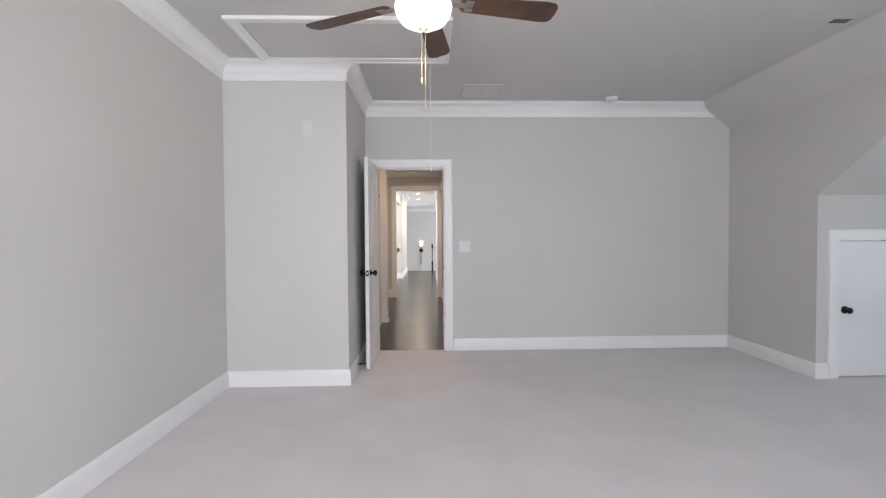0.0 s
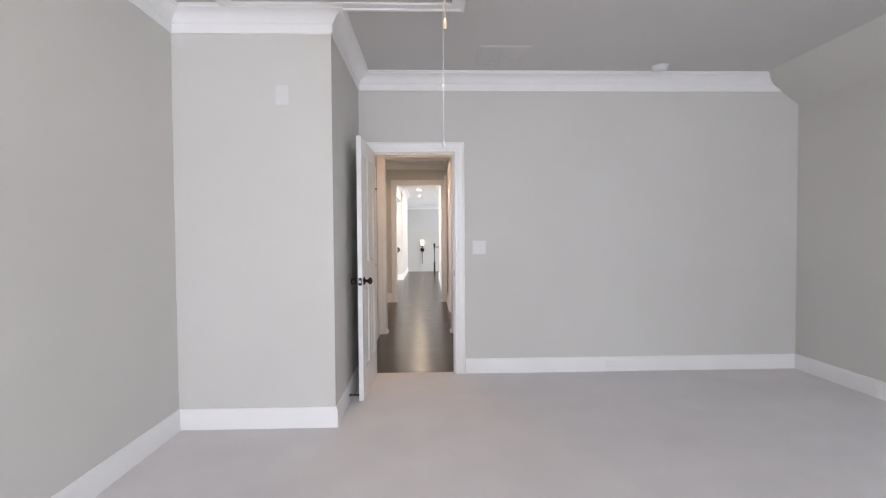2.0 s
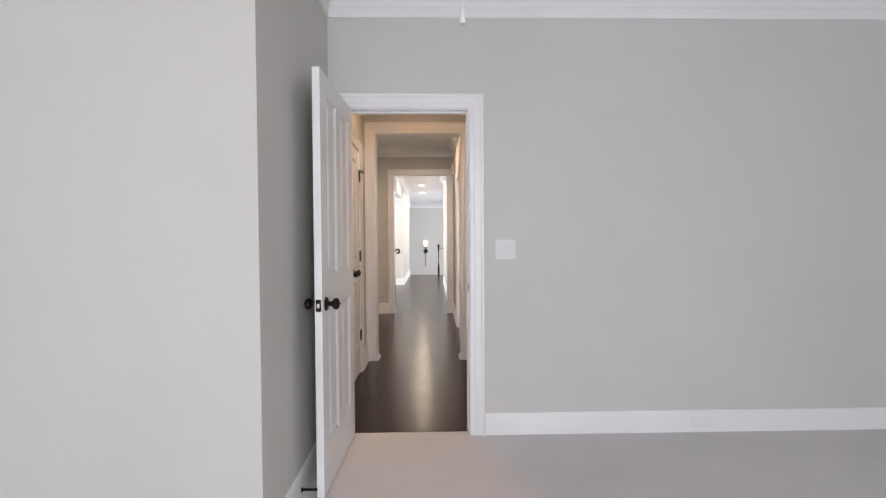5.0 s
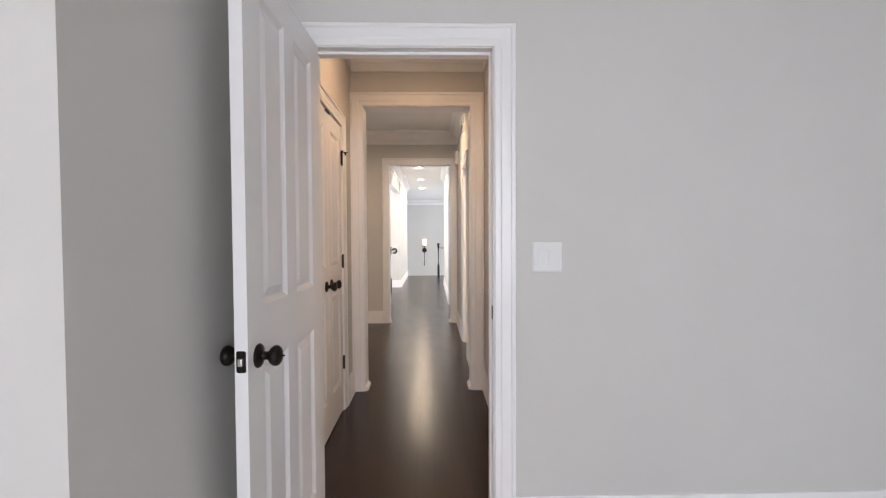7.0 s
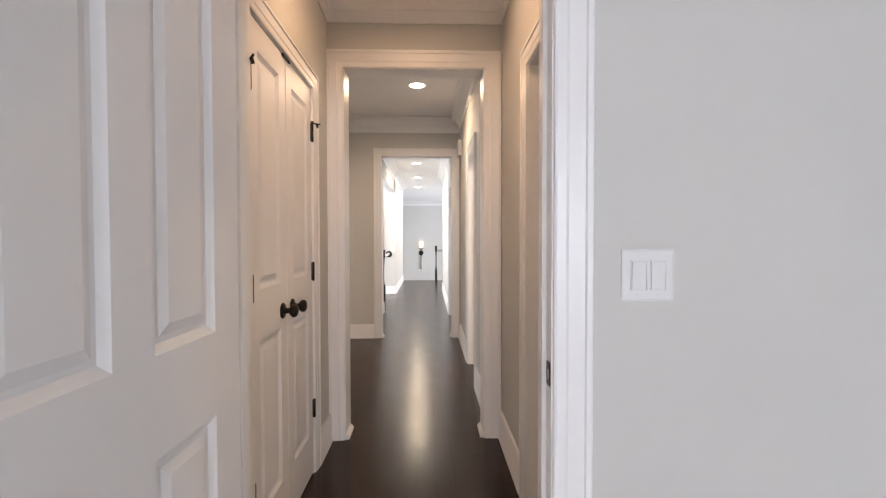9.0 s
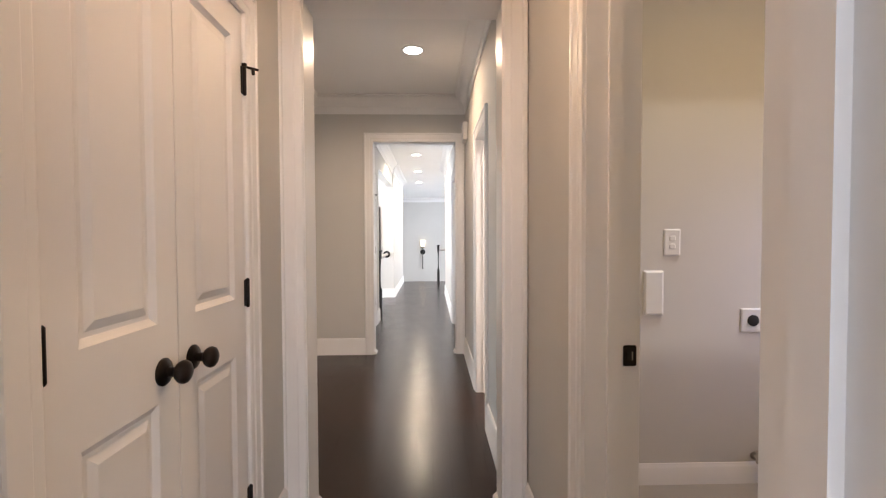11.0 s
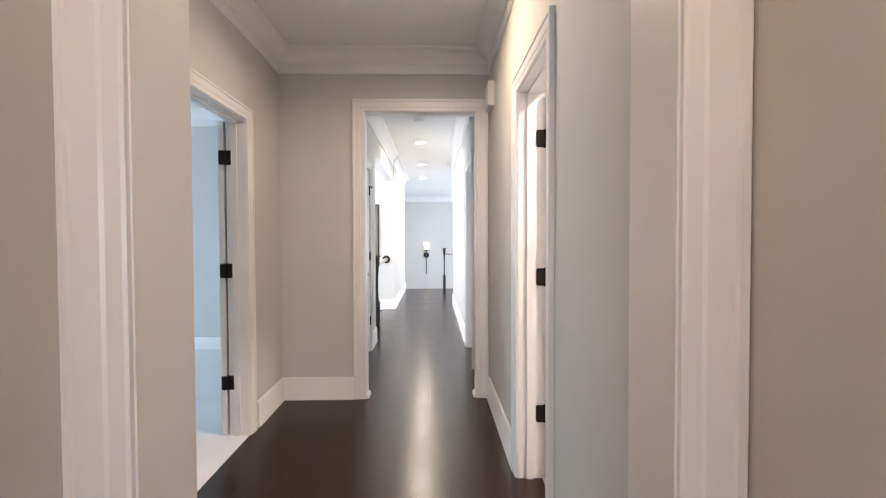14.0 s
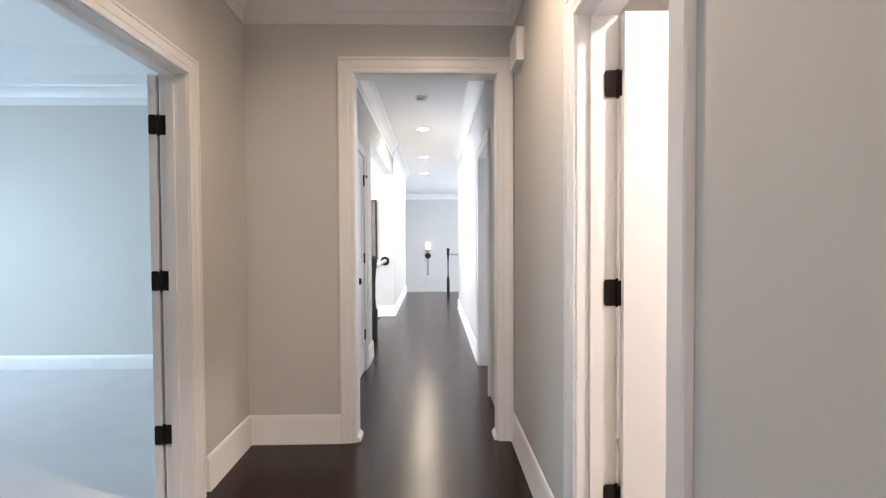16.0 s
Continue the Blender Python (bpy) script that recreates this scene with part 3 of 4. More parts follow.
# open bedroom door, swung into the room against the boxed-out wall
door("door_1", pose(-0.360, FAR - 0.006, 0, 0, 0, -91.6), 0.715, 2.020, FOUR(0.715, 0.110, 0.095), "white four-panel bedroom door standing open", knobs=((1, 0.927), (-1, 0.927)), edge_plate=True)
# pair of closet doors in the hall
door("door_2", pose(H1L - 0.001, 5.475, 0, 0, 0, 90), 0.413, 2.018, TWO(0.413, 0.085), "white two-panel closet door with bronze knob, closed", knobs=((1, 0.948),), stops=True, hinge_y=-0.007)
door("door_3", pose(H1L - 0.001, 6.318, 0, 0, 0, 90) @ Matrix.Diagonal((-1, 1, 1, 1)), 0.425, 2.018, TWO(0.425, 0.085), "white two-panel closet door with bronze knob, closed", knobs=((1, 0.948),), stops=True, hinge_y=-0.007)
# bathroom door, open into the room
door("door_4", pose(0.661, 8.396, 0, 0, 0, -1) @ Matrix.Diagonal((1, -1, 1, 1)), 0.600, 2.018, FOUR(0.600, 0.150, 0.09), "white panel door standing open into a warm-lit bathroom", knobs=(), hinges=False)
# double doors of the carpeted room, folded back inside
door("door_5", pose(-1.274, 8.978, 0, 0, 0, 91), 0.655, 2.018, FOUR(0.655, 0.10, 0.09), "white panel double door folded back inside the room", knobs=(), hinges=False)
door("door_6", pose(-1.274, 7.664, 0, 0, 0, -91) @ Matrix.Diagonal((1, -1, 1, 1)), 0.655, 2.018, FOUR(0.655, 0.10, 0.09), "white panel double door folded back inside the room", knobs=(), hinges=False)
# closet door on the landing
door("door_7", pose(H3L - 0.001, 11.181, 0, 0, 0, 90) @ Matrix.Diagonal((-1, 1, 1, 1)), 0.635, 2.018, TWO(0.635, 0.10), "white two-panel landing closet door, closed", knobs=((1, 0.91),), stops=True, hinge_y=-0.007)
# low attic access door in the dormer
attic = thing("door_8", pose(3.822, 3.762, 0), "small flat white attic access door, closed", "door", kind="structure")
part("leaf", boxes((0, 0.656, 0, 0.035, 0.012, 1.206), bevel=0.002), DOOR, attic)
part("door_knob", moved(knob_mesh(1), pose(0.066, 0, 0.60)), BRONZE, attic, "dark bronze round door knob", smooth=True)


def jamb_hinge(m):
    """A hinge with both its leaves showing in an open doorway."""
    h = thing("hinge", m, "square dark bronze hinge on a white door jamb", "hinge", "jamb hinges")
    part("jamb_leaf", moved(plate_mesh(0.045, 0.092, 0.003, 0.010), pose(-0.0225, 0, 0)), BRONZE, h)
    part("door_leaf", moved(plate_mesh(0.038, 0.092, 0.003, 0.010), pose(0.021, -0.010, 0)), BRONZE, h)
    part("knuckle", moved(hinge_mesh(), pose(0, -0.002, 0)), BRONZE, h, smooth=True)
    return h


for z in (0.347, 1.073, 1.798):
    jamb_hinge(pose(0.650, 8.397, z))
    jamb_hinge(pose(-1.264, 8.980, z) @ Matrix.Diagonal((-1, 1, 1, 1)))


def strike(m, w=0.030):
    s = thing("strike_plate", m, "dark bronze strike plate on a white jamb", "strike plate", "strike plates")
    part("plate", plate_mesh(w, 0.058, 0.002, 0.005), BRONZE, s)
    part("bolt_hole", boxes((-0.007, 0.005, -0.0032, -0.002, -0.012, 0.012)), DARK, s)
    part("lip", boxes((0.005, 0.0075, -0.0045, -0.002, -0.012, 0.012)), NICKEL, s)
    return s


strike(pose(0.395, FAR + 0.018, 0.928, 0, 0, -90))
strike(pose(H1R + 0.124, 5.962, 0.938), 0.037)
catch = thing("ball_catch", pose(-1.208, 8.238, DW - 0.0115), "dark ball catch plate under the door head", "door catch")
part("plate", moved(plate_mesh(0.06, 0.025, 0.003, 0.004), pose(0, 0, 0, 90, 0, 90)), BRONZE, catch)
catch = thing("ball_catch", pose(H1L + 0.004, 5.890, 2.026), "small dark catch at the top of the closet doors", "door catch")
part("plate", boxes((-0.004, 0.004, -0.05, 0.05, -0.006, 0.006), bevel=0.002), BRONZE, catch)

# ---- switches and outlets ----


def wall_plate(m, w, h, rockers, label, name="light_switch", category="light switch"):
    s = thing(name, m, label, category)
    part("cover_plate", plate_mesh(w, h, 0.006, 0.006), PLASTIC, s)
    for x in rockers:
        part("rocker", moved(boxes((-0.0165, 0.0165, -0.0095, -0.006, -0.033, 0.033), bevel=0.001), pose(x, 0, 0, 3, 0, 0)), PLASTIC, s)
        part("rocker_rim", moved(boxes((-0.0195, -0.0178, -0.0085, -0.006, -0.036, 0.036), (0.0178, 0.0195, -0.0085, -0.006, -0.036, 0.036), (-0.0178, 0.0178, -0.0085, -0.006, 0.0343, 0.036), (-0.0178, 0.0178, -0.0085, -0.006, -0.036, -0.0343)), pose(x, 0, 0)), PLASTIC, s)
        for z in (-0.048, 0.048):
            part("screw", moved(lathe([(0.003, 0), (0.003, 0.001), (0, 0.0012)], 8), pose(x, -0.006, z, 90, 0, 0)), PLASTIC, s)
    return s


wall_plate(pose(0.624, FAR, 1.164), 0.125, 0.125, (-0.023, 0.023), "white double rocker light switch on the wall")
plate = thing("blank_plate", pose(-0.792, JUT_Y, 2.195), "white blank cover plate high on the wall", "cover plate")
part("cover_plate", plate_mesh(0.084, 0.130, 0.007, 0.006), material("painted_cover_plate", (0.68, 0.67, 0.655), 0.55, vary=0.01), plate)


def base_outlet(m):
    s = thing("outlet", m, "white duplex outlet set sideways in the baseboard", "outlet", "baseboard outlets")
    part("cover_plate", plate_mesh(0.115, 0.072, 0.005, 0.005), TRIM, s)
    for x in (-0.020, 0.020):
        part("socket", moved(plate_mesh(0.030, 0.028, 0.002, 0.010), pose(x, -0.005, 0)), TRIM, s)
    return s


base_outlet(pose(LEFT + 0.016, 2.56, 0.066, 0, 0, 90))
base_outlet(pose(1.86, FAR - 0.016, 0.066))
base_outlet(pose(RIGHT - 0.016, 4.18, 0.066, 0, 0, -90))
base_outlet(pose(JUT_X + 0.016, 4.0, 0.066, 0, 0, 90))
base_outlet(pose(-3.26, 11.344, 0.066))

stop = thing("door_stop", pose(JUT_X + 0.016, 4.22, 0.060, 0, 90, 0), "dark spring door stop screwed into the baseboard", "door stop")
part("spring", joined(*[moved(lathe([(0.0055, 0), (0.0068, 0.0016), (0.0055, 0.0032)], 10), pose(0, 0, 0.0034 * k)) for k in range(17)]), BRONZE, stop, smooth=True)
part("base_cap", lathe([(0.012, 0), (0.012, 0.003), (0.007, 0.006)], 16), BRONZE, stop, smooth=True)
part("tip", moved(lathe([(0.007, 0), (0.007, 0.012), (0.004, 0.016), (0, 0.017)], 12), pose(0, 0, 0.058)), DARK, stop, smooth=True)

# ---- ceiling things of the bedroom ----
hatch = thing("attic_hatch", pose(0, 0, TOP), "white trimmed pull-down attic hatch in the ceiling", "attic hatch")


def picture_frame(x0, x1, y0, y1, w, prof):
    bm = bmesh.new()
    rows = []
    for sx, sy, cx, cy in ((-1, -1, x0, y0), (1, -1, x1, y0), (1, 1, x1, y1), (-1, 1, x0, y1)):
        rows.append([bm.verts.new((cx - sx * (w - u), cy - sy * (w - u), -v)) for u, v in prof])
    n = len(prof)
    for i in range(4):
        a, b = rows[i], rows[(i + 1) % 4]
        for k in range(n):
            bm.faces.new((a[k], a[(k + 1) % n], b[(k + 1) % n], b[k]))
    return bm


part("hatch_trim", picture_frame(-1.135, 0.402, 2.95, 3.735, 0.085, [(0, 0), (0, 0.012), (0.010, 0.016), (0.055, 0.016), (0.062, 0.024), (0.082, 0.024), (0.085, 0.020), (0.085, 0)]), TRIM, hatch)
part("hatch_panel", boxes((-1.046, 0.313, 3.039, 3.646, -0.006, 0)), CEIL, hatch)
for x in (-1.050, 0.313):
    part("gap_line", boxes((x, x + 0.004, 3.039, 3.646, -0.004, 0)), DARK, hatch)
cord = thing("pull_cord", pose(0.247, 3.168, TOP - 0.006), "white attic hatch pull cord with a plastic tip", "pull cord")
part("cord", rod((0, 0, 0), (0, 0, -0.966), 0.0015, 6), CORD, cord)
part("cord_tip", moved(lathe([(0.003, 0), (0.0045, -0.006), (0.0080, -0.030), (0.0072, -0.033), (0, -0.033)], 12), pose(0, 0, -0.962)), PLASTIC, cord, smooth=True)

vent = thing("ceiling_vent", pose(0.77, 4.50, TOP), "flush white two-bay return air grille in the ceiling", "air vent")
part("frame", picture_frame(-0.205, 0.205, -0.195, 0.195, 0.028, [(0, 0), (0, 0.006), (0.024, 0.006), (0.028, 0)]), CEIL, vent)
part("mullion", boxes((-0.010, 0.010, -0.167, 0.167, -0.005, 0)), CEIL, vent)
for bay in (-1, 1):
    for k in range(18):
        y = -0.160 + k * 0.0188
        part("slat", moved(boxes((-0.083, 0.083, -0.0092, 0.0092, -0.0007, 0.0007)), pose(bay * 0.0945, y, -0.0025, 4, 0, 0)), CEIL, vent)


def smoke_alarm(x, y):
    s = thing("smoke_alarm", pose(x, y, TOP, 180, 0, 0), "round white smoke alarm on the ceiling", "smoke alarm", "smoke alarms")
    part("base", lathe([(0.068, 0), (0.068, 0.010), (0.062, 0.013)], 28), PLASTIC, s, smooth=True)
    part("cover", lathe([(0.058, 0.013), (0.056, 0.030), (0.048, 0.040), (0.020, 0.044), (0, 0.044)], 28), PLASTIC, s, smooth=True)
    return s


smoke_alarm(2.196, 4.72)
smoke_alarm(-0.10, 11.662)
reg = thing("ceiling_vent", pose(3.08, 2.96, TOP), "small ceiling register with a dark slot", "air vent")
part("frame", boxes((-0.085, 0.085, -0.050, 0.050, -0.005, 0), bevel=0.002), CEIL, reg)
part("slot", boxes((-0.062, 0.062, -0.028, 0.028, -0.0075, -0.0052)), DARK_GREY, reg)

# ceiling fan with a lit bowl
FX, FY, FZ = 0.210, 2.085, 2.395
fan = thing("ceiling_fan", pose(FX, FY, 0), "five-blade dark wood ceiling fan with a lit frosted bowl", "ceiling fan")
part("canopy", lathe([(0.070, TOP), (0.068, TOP - 0.03), (0.045, TOP - 0.06), (0.016, TOP - 0.07)], 28), NICKEL, fan, smooth=True)
part("downrod", rod((0, 0, TOP - 0.16), (0, 0, TOP - 0.06), 0.013, 14), NICKEL, fan, smooth=True)
part("motor_housing", lathe([(0.03, TOP - 0.15), (0.085, TOP - 0.17), (0.125, TOP - 0.21), (0.130, FZ + 0.05), (0.110, FZ + 0.02), (0.07, FZ + 0.012)], 32), NICKEL, fan, smooth=True)
part("light_collar", lathe([(0.075, FZ + 0.012), (0.075, FZ - 0.01), (0.105, FZ - 0.015), (0.105, FZ - 0.022), (0.05, FZ - 0.022)], 32), NICKEL, fan, smooth=True)
bowl = part("light_bowl", lathe([(0.138, FZ - 0.008), (0.140, FZ - 0.02), (0.132, FZ - 0.055), (0.108, FZ - 0.088), (0.066, FZ - 0.110), (0.024, FZ - 0.118), (0, FZ - 0.118)], 40), BOWL, fan, "glowing frosted glass bowl", smooth=True)
part("finial", lathe([(0.024, FZ - 0.117), (0.024, FZ - 0.122), (0.014, FZ - 0.128), (0.010, FZ - 0.136), (0, FZ - 0.138)], 20), NICKEL, fan, smooth=True)


def blade_mesh():
    bm = bmesh.new()
    ring = [(0.20, -0.052), (0.62, -0.070), (0.665, -0.064), (0.682, -0.045), (0.686, 0), (0.682, 0.045), (0.665, 0.064), (0.62, 0.070), (0.20, 0.052), (0.185, 0.03), (0.185, -0.03)]
    va, vb = [bm.verts.new((x, y, 0.0035)) for x, y in ring], [bm.verts.new((x, y, -0.0035)) for x, y in ring]
    bm.faces.new(va)
    bm.faces.new(vb[::-1])
    for k in range(len(ring)):
        j = (k + 1) % len(ring)
        bm.faces.new((va[k], va[j], vb[j], vb[k]))
    return bm


for k in range(5):
    turn = pose(0, 0, FZ + 0.015, 0, 0, 10 + 72 * k) @ pose(0, 0, 0, -12, 0, 0)
    b = part("blade", moved(blade_mesh(), turn), BLADE, fan, "dark walnut fan blade")
    part("blade_iron", moved(boxes((0.09, 0.25, -0.016, 0.016, -0.010, -0.004), (0.21, 0.25, -0.036, 0.036, -0.010, -0.004), bevel=0.002), turn), NICKEL, b, "nickel blade bracket")
for dx, dy, tip, mat in ((-0.010, -0.012, 2.00, BRASS), (0.008, 0.002, 1.875, BRASS)):
    c = part("pull_chain", rod((dx, dy, FZ - 0.13), (dx, dy, tip + 0.03), 0.0016, 6), mat, fan, "thin brass pull chain")
    part("chain_fob", moved(lathe([(0.002, 0.034), (0.005, 0.028), (0.0075, 0.010), (0.006, 0.002), (0, 0)], 12), pose(dx, dy, tip)), mat, c, smooth=True)
lamp = new("fan_lamp", bpy.data.lights.new("fan_lamp", "POINT"))
lamp.data.energy, lamp.data.color, lamp.data.shadow_soft_size = 9, SOFT, 0.13
lamp.location = (FX, FY, FZ - 0.27)


def downlight(x, y, watts, colour, spread=157):
    d = thing("recessed_light", pose(x, y, TOP), "round lit recessed ceiling light with a white trim", "recessed light", "hall recessed lights")
    part("trim_ring", lathe([(0.096, 0), (0.096, -0.003), (0.088, -0.006), (0.074, -0.004), (0.074, 0)], 36), TRIM, d, smooth=True)
    part("lens", lathe([(0.073, -0.001), (0.070, -0.0045), (0, -0.005)], 36), LENS, d, "bright frosted lens", smooth=True)
    a = area("downlight_beam", (x, y, TOP - 0.012), (x, y, 0), 0.13, 0.13, watts, colour, "DISK")
    a.data.spread = radians(spread)
    return d


downlight(0.03, 5.80, 8.4, WARM)
downlight(0.005, 8.40, 16.5, (1.0, 0.69, 0.45))
for y in (13.098, 15.25, 17.351):
    downlight(-0.12 - 0.012 * (y - 13.0), y, 29, SOFT)
downlight(1.5, 7.75, 54, (1.0, 0.81, 0.69))
downlight(1.75, 5.923, 10.5, (1.0, 0.68, 0.36), 178)

# ---- laundry wall ----
wall_plate(pose(1.356, 6.999, 1.235), 0.084, 0.134, (), "white duplex outlet on the laundry wall", "outlet", "outlet")
for z in (1.215, 1.255):
    o = thing("outlet_socket", pose(1.356, 6.993, z), "white socket face of the laundry outlet", "outlet")
    part("socket", plate_mesh(0.032, 0.028, 0.003, 0.010), PLASTIC, o)
washer = thing("washer_box", pose(1.263, 6.999, 0.98), "white recessed washing machine supply box", "supply box")
part("cover", plate_mesh(0.10, 0.225, 0.010, 0.004), PLASTIC, washer)
dryer = thing("dryer_outlet", pose(1.775, 6.999, 0.836), "square white dryer outlet with a black round socket", "outlet")
part("cover_plate", plate_mesh(0.122, 0.122, 0.007, 0.005), PLASTIC, dryer)
part("socket", moved(lathe([(0.029, 0), (0.029, 0.006), (0.026, 0.008), (0, 0.008)], 28), pose(0, -0.006, 0, 90, 0, 0)), DARK, dryer, "black round socket", smooth=True)
duct = thing("dryer_duct", pose(1.935, 6.999, 0.278), "crumpled metal dryer vent stub on the wall", "dryer vent")
part("flange", moved(plate_mesh(0.150, 0.150, 0.004, 0.004), pose(-0.005, 0, 0.005)), STEEL, duct)
tube = lathe([(0.052, 0), (0.052, 0.05), (0.0545, 0.055), (0.052, 0.06), (0.051, 0.062), (0.048, 0.064), (0.048, 0.01)], 28)
for v in tube.verts:
    v.co += 0.008 * noise.noise_vector(v.co * 34)
part("pipe", moved(tube, pose(0, -0.002, 0, 96, 0, 12)), STEEL, duct, smooth=True)
part("pipe_bore", moved(lathe([(0.047, 0.045), (0, 0.045)], 24), pose(0, -0.002, 0, 96, 0, 12)), DARK, duct, "dark inside of the pipe")
stub = thing("gas_stub", pose(1.785, 6.982, 0.137), "small capped pipe stub above the baseboard", "pipe")
part("pipe", joined(rod((0, 0, 0.008), (0, -0.035, 0.008), 0.010), moved(lathe([(0.011, -0.026), (0.014, -0.022), (0.014, 0.006), (0.010, 0.012), (0.010, 0.026), (0.016, 0.028), (0.016, 0.036), (0, 0.038)], 14), pose(0, -0.034, 0.008)), rod((0, -0.034, -0.006), (0.042, -0.044, -0.020), 0.010), moved(lathe([(0.022, 0), (0.022, 0.004), (0.012, 0.006)], 16), pose(0, 0, 0.008, 90, 0, 0))), NICKEL, stub, smooth=True)

chime = thing("door_chime", pose(H2R, 9.42, 2.325, 0, 0, -90), "white plastic door chime box on the wall", "door chime")
part("cover", moved(boxes((-0.10, 0.10, -0.045, 0, -0.09, 0.09), bevel=0.006), pose(0, 0, 0)), PLASTIC, chime)

# ---- landing ----


def newel(x, y, slim=1.0, waist=1.0):
    n = thing("newel_post", pose(x, y, 0) @ Matrix.Diagonal((slim, slim, 1, 1)), "dark wooden stair newel post with a square cap", "newel post", "stair newels")
    part("base_block", boxes((-0.045, 0.045, -0.045, 0.045, 0, 0.36), bevel=0.005), IRON, n)
    part("shaft", lathe([(0.040, 0.36), (0.028 * waist, 0.40), (0.022 * waist, 0.50), (0.024 * waist, 0.70), (0.030 * waist, 0.82), (0.036, 0.86), (0.030, 0.88)], 20), IRON, n, smooth=True)
    part("cap_block", boxes((-0.042, 0.042, -0.042, 0.042, 0.88, 1.00), bevel=0.006), IRON, n)
    part("cap", boxes((-0.052, 0.052, -0.052, 0.052, 1.00, 1.03), bevel=0.008), IRON, n)
    return n


newel(-0.75, 12.636)
newel(0.34, 17.095, 0.72, 0.8)
rail = thing("handrail", pose(0, 0, 0), "pale grey stair handrail ending in a dark wall rosette", "handrail", "stair handrails")
part("rail", rod((-0.755, 12.677, 0.895), (-0.775, 14.256, 0.895), 0.030, 16), RAIL, rail, smooth=True)
part("rosette", moved(lathe([(0.072, 0), (0.072, 0.012), (0.055, 0.02), (0.035, 0.02)], 24), pose(-0.775, 14.276, 0.895, 90, 0, 0)), IRON, rail, "dark round rosette", smooth=True)
rail = thing("handrail", pose(0, 0, 0), "pale grey landing handrail running off the newel", "handrail", "stair handrails")
part("rail", rod((0.38, 17.095, 0.90), (3.99, 17.095, 0.90), 0.030, 16), RAIL, rail, smooth=True)
# tall dark grey rectangle on the block wall, built as a framed panel
dark_rect = thing("dark_wall_panel", pose(-1.02, 14.276, 1.42), "tall dark grey framed panel on the stairwell wall", "picture")
part("frame", boxes((-0.12, -0.10, -0.03, 0, -0.46, 0.46), (0.10, 0.12, -0.03, 0, -0.46, 0.46), (-0.10, 0.10, -0.03, 0, 0.44, 0.46), (-0.10, 0.10, -0.03, 0, -0.46, -0.44)), BRONZE, dark_rect)
part("dark_panel", boxes((-0.10, 0.10, -0.018, 0, -0.44, 0.44)), DARK_GREY, dark_rect)

sconce = thing("wall_sconce", pose(-0.17, FOYER, 0.66), "tall black iron torch sconce with a lit glass candle", "wall sconce")
part("backplate", moved(lathe([(0.10, 0), (0.10, 0.02), (0.05, 0.035), (0, 0.035)], 24), pose(0, 0, 0, 90, 0, 0)), IRON, sconce, smooth=True)
part("stem", joined(rod((0, -0.06, -0.62), (0, -0.06, 0.16), 0.013), rod((0, 0, 0), (0, -0.06, 0), 0.02), moved(lathe([(0, -0.03), (0.03, 0), (0, 0.05)], 12), pose(0, -0.06, -0.63))), IRON, sconce, smooth=True)
part("candle_cup", moved(lathe([(0.02, 0), (0.075, 0.03), (0.08, 0.05), (0.05, 0.05)], 20), pose(0, -0.06, 0.15)), IRON, sconce, smooth=True)
part("glass_shade", moved(lathe([(0.050, 0), (0.062, 0.10), (0.078, 0.24), (0.074, 0.24)], 24), pose(0, -0.06, 0.20)), CANDLE, sconce, "glowing frosted glass shade", smooth=True)

# ---- windows behind the walk and in side rooms ----


def window(name, m, w, h):
    win = thing(name, m, "white double-hung window letting in daylight", "window", kind="structure")
    f = 0.045
    part("window_frame", boxes((-w / 2, -w / 2 + f, -0.10, -0.02, 0, h), (w / 2 - f, w / 2, -0.10, -0.02, 0, h), (-w / 2 + f, w / 2 - f, -0.10, -0.02, 0, f), (-w / 2 + f, w / 2 - f, -0.10, -0.02, h - f, h), (-w / 2 + f, w / 2 - f, -0.09, -0.04, h / 2 - 0.02, h / 2 + 0.02)), TRIM, win)
    part("window_sill", boxes((-w / 2 - 0.05, w / 2 + 0.05, -0.012, 0.05, -0.03, -0.002)), TRIM, win)
    for a, b in ((f, h / 2 - 0.02), (h / 2 + 0.02, h - f)):
        p = part("pane", boxes((-w / 2 + f, w / 2 - f, -0.068, -0.062, a, b)), GLASS, win)
        p.visible_shadow = False
    return win


window("window_1", pose(-0.30, BACK, 0.7), 1.5, 1.5)
window("window_2", pose(2.30, BACK, 0.7), 1.5, 1.5)
window("window_3", pose(5.154, 2.5, 0.72, 0, 0, 90), 1.0, 1.0)
window("window_4", pose(-5.5, 9.305, 0.7, 0, 0, -90), 1.8, 1.5)
window("window_5", pose(4.0, 18.94, 0.0, 0, 0, 90), 2.8, 2.6)
window("window_6", pose(2.45, 13.098, 0.8, 0, 0, 90), 1.4, 1.4)
window("window_7", pose(2.95, 6.076, 1.05, 0, 0, 90), 0.7, 0.8)
# unseen, added to house the landing's fill light
window("added_stairwell_window", pose(-3.0, 13.05, 0.65, 0, 0, -90), 1.9, 1.7)
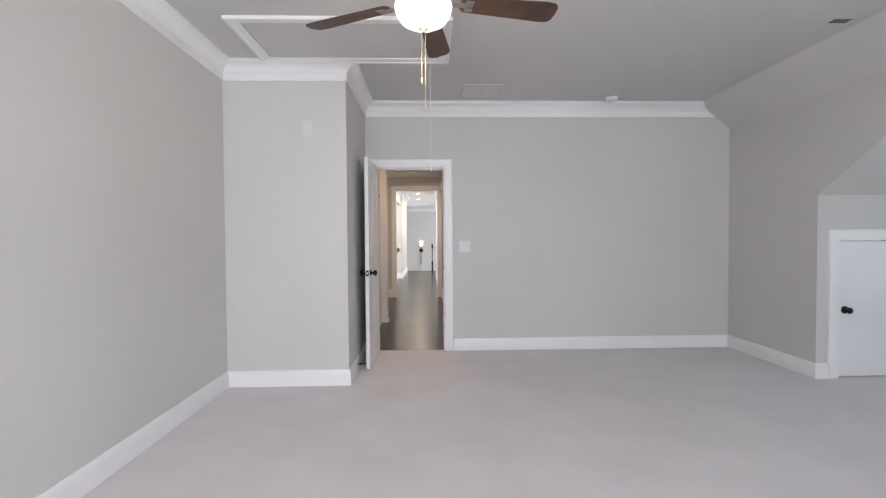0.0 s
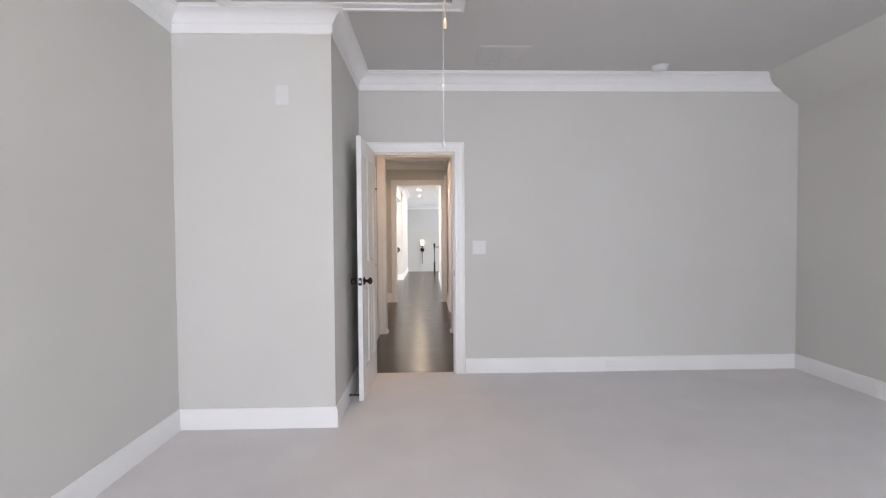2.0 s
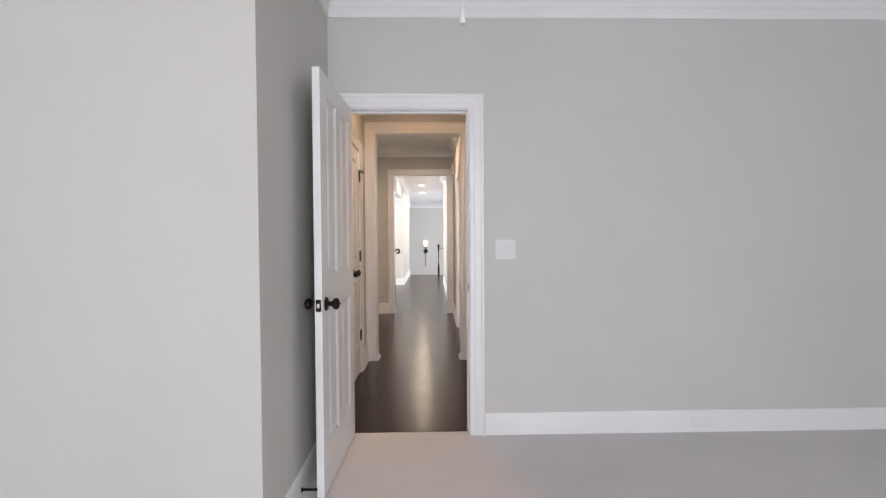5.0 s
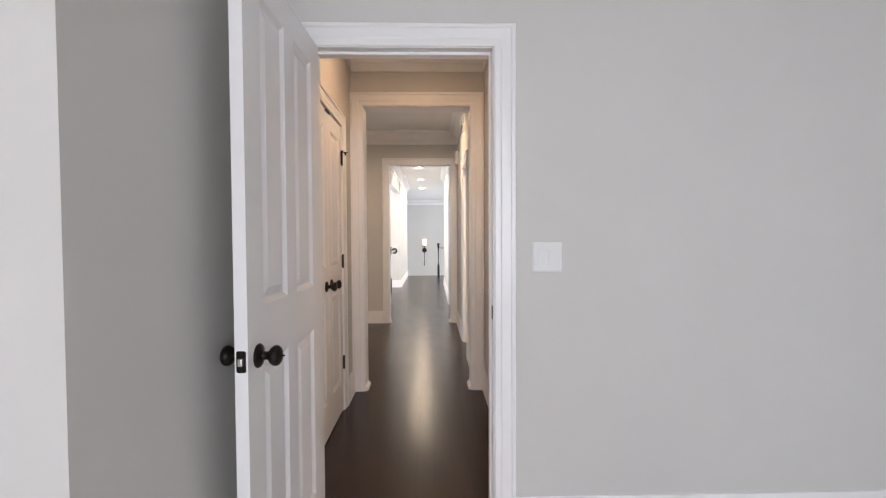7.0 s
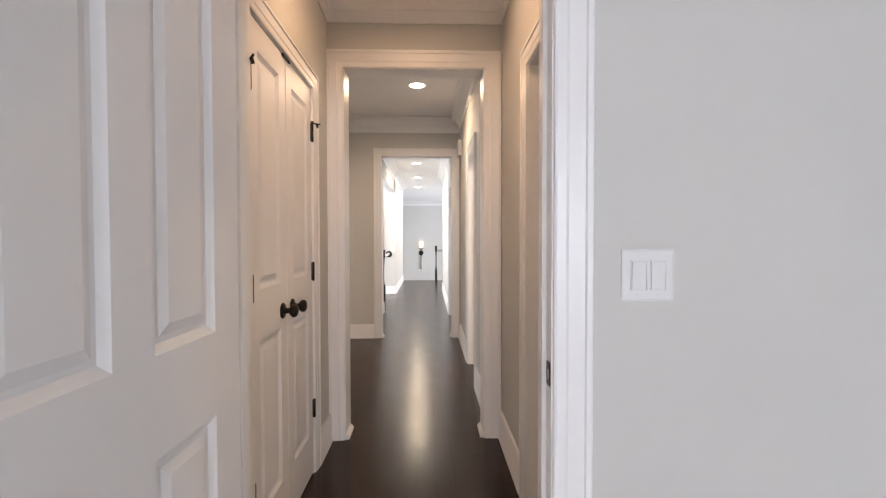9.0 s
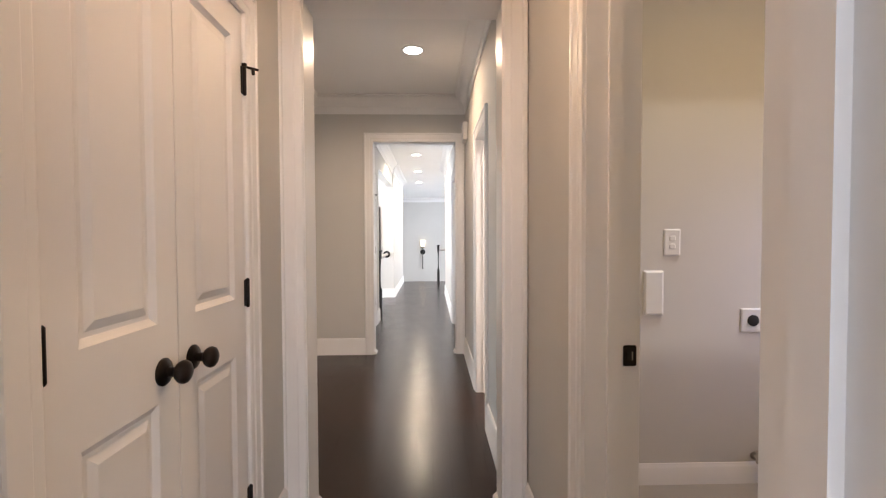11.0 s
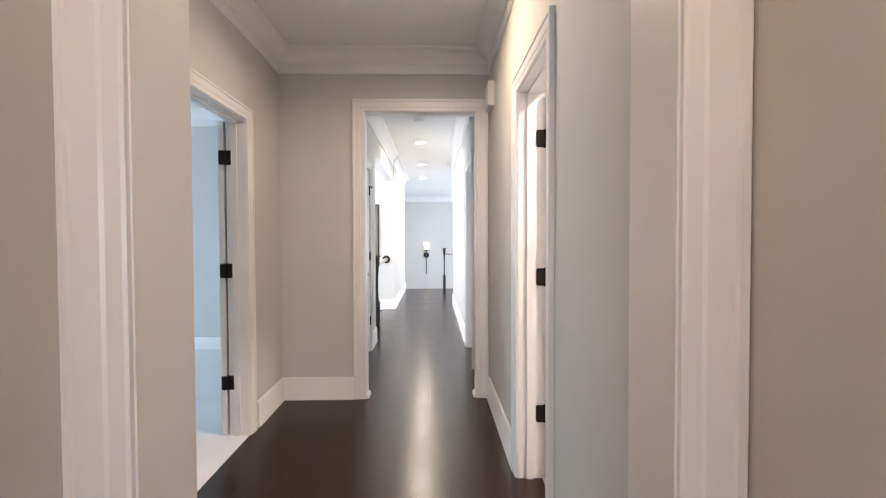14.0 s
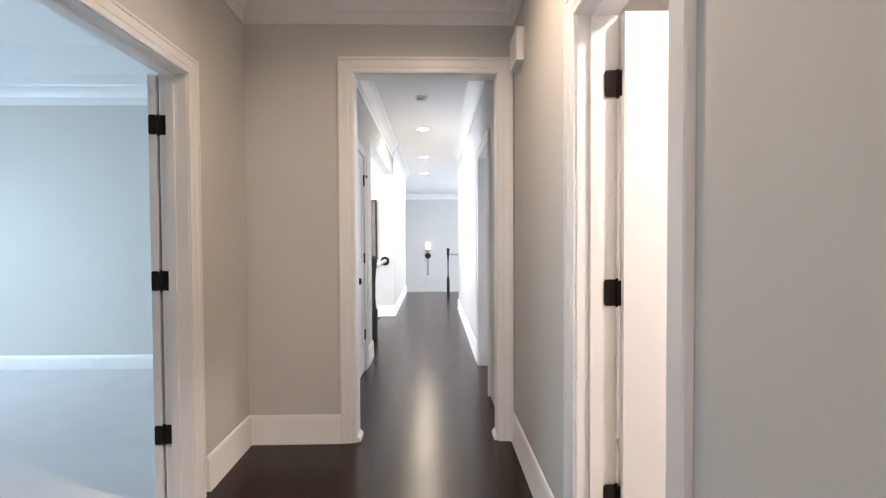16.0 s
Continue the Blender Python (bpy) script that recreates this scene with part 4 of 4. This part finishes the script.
structure("ground", boxes((-400, 400, -400, 400, -3.4, -3.2)), material("lawn", (0.06, 0.09, 0.04), 0.9, vary=0.3, scale=0.5), "green lawn outside the house", "ground")

# ---- hardwood planks, laid along the hall ----
floor_wood = new("floor_hardwood")
tagged(floor_wood, "dark espresso hardwood plank hallway floor", "floor", "", "structure")
sub = part("subfloor", boxes((-1.135, 0.64, 4.985, 9.766, -0.1, -0.016), (-0.9, 0.64, 9.766, EDGE, -0.1, -0.016)), DARK, floor_wood)
part("nosing", boxes((-0.9, 0.64, EDGE, EDGE + 0.03, -0.06, 0.0), bevel=0.008), WOOD, floor_wood)
meshes = {}


def plank(x, y0, y1, w):
    key = (round(y1 - y0, 3), round(w, 3))
    if key not in meshes:
        l, e = y1 - y0 - 0.0002, 0.0003
        bm = bmesh.new()
        bot = [bm.verts.new(v) for v in ((0, 0, -0.016), (w - 0.00012, 0, -0.016), (w - 0.00012, l, -0.016), (0, l, -0.016))]
        mid = [bm.verts.new(v) for v in ((0, 0, -e), (w - 0.00012, 0, -e), (w - 0.00012, l, -e), (0, l, -e))]
        top = [bm.verts.new(v) for v in ((e, e, 0), (w - 0.00012 - e, e, 0), (w - 0.00012 - e, l - e, 0), (e, l - e, 0))]
        for p, q in ((bot, mid), (mid, top)):
            for k in range(4):
                bm.faces.new((p[k], p[(k + 1) % 4], q[(k + 1) % 4], q[k]))
        bm.faces.new(top)
        bmesh.ops.recalc_face_normals(bm, faces=bm.faces)
        me = bpy.data.meshes.new("plank")
        bm.to_mesh(me)
        bm.free()
        me.materials.append(WOOD)
        meshes[key] = me
    ob = new("plank", meshes[key])
    ob.parent, ob.location = floor_wood, (x, y0, 0)


rng = random.Random(7)
PW = 0.0985
k = 0
while -1.135 + k * PW < 0.60:
    x = -1.135 + k * PW
    y = 4.985
    cut = [0.6, 0.9, 1.2, 1.5, 1.8, 2.1]
    while y < EDGE - 0.01:
        l = rng.choice(cut)
        if EDGE - y - l < 0.35:
            l = EDGE - y
        end = 9.766 if x < -0.91 else EDGE
        if y < end - 0.05:
            plank(x, y, min(y + l, end), PW)
        y += l
    k += 1
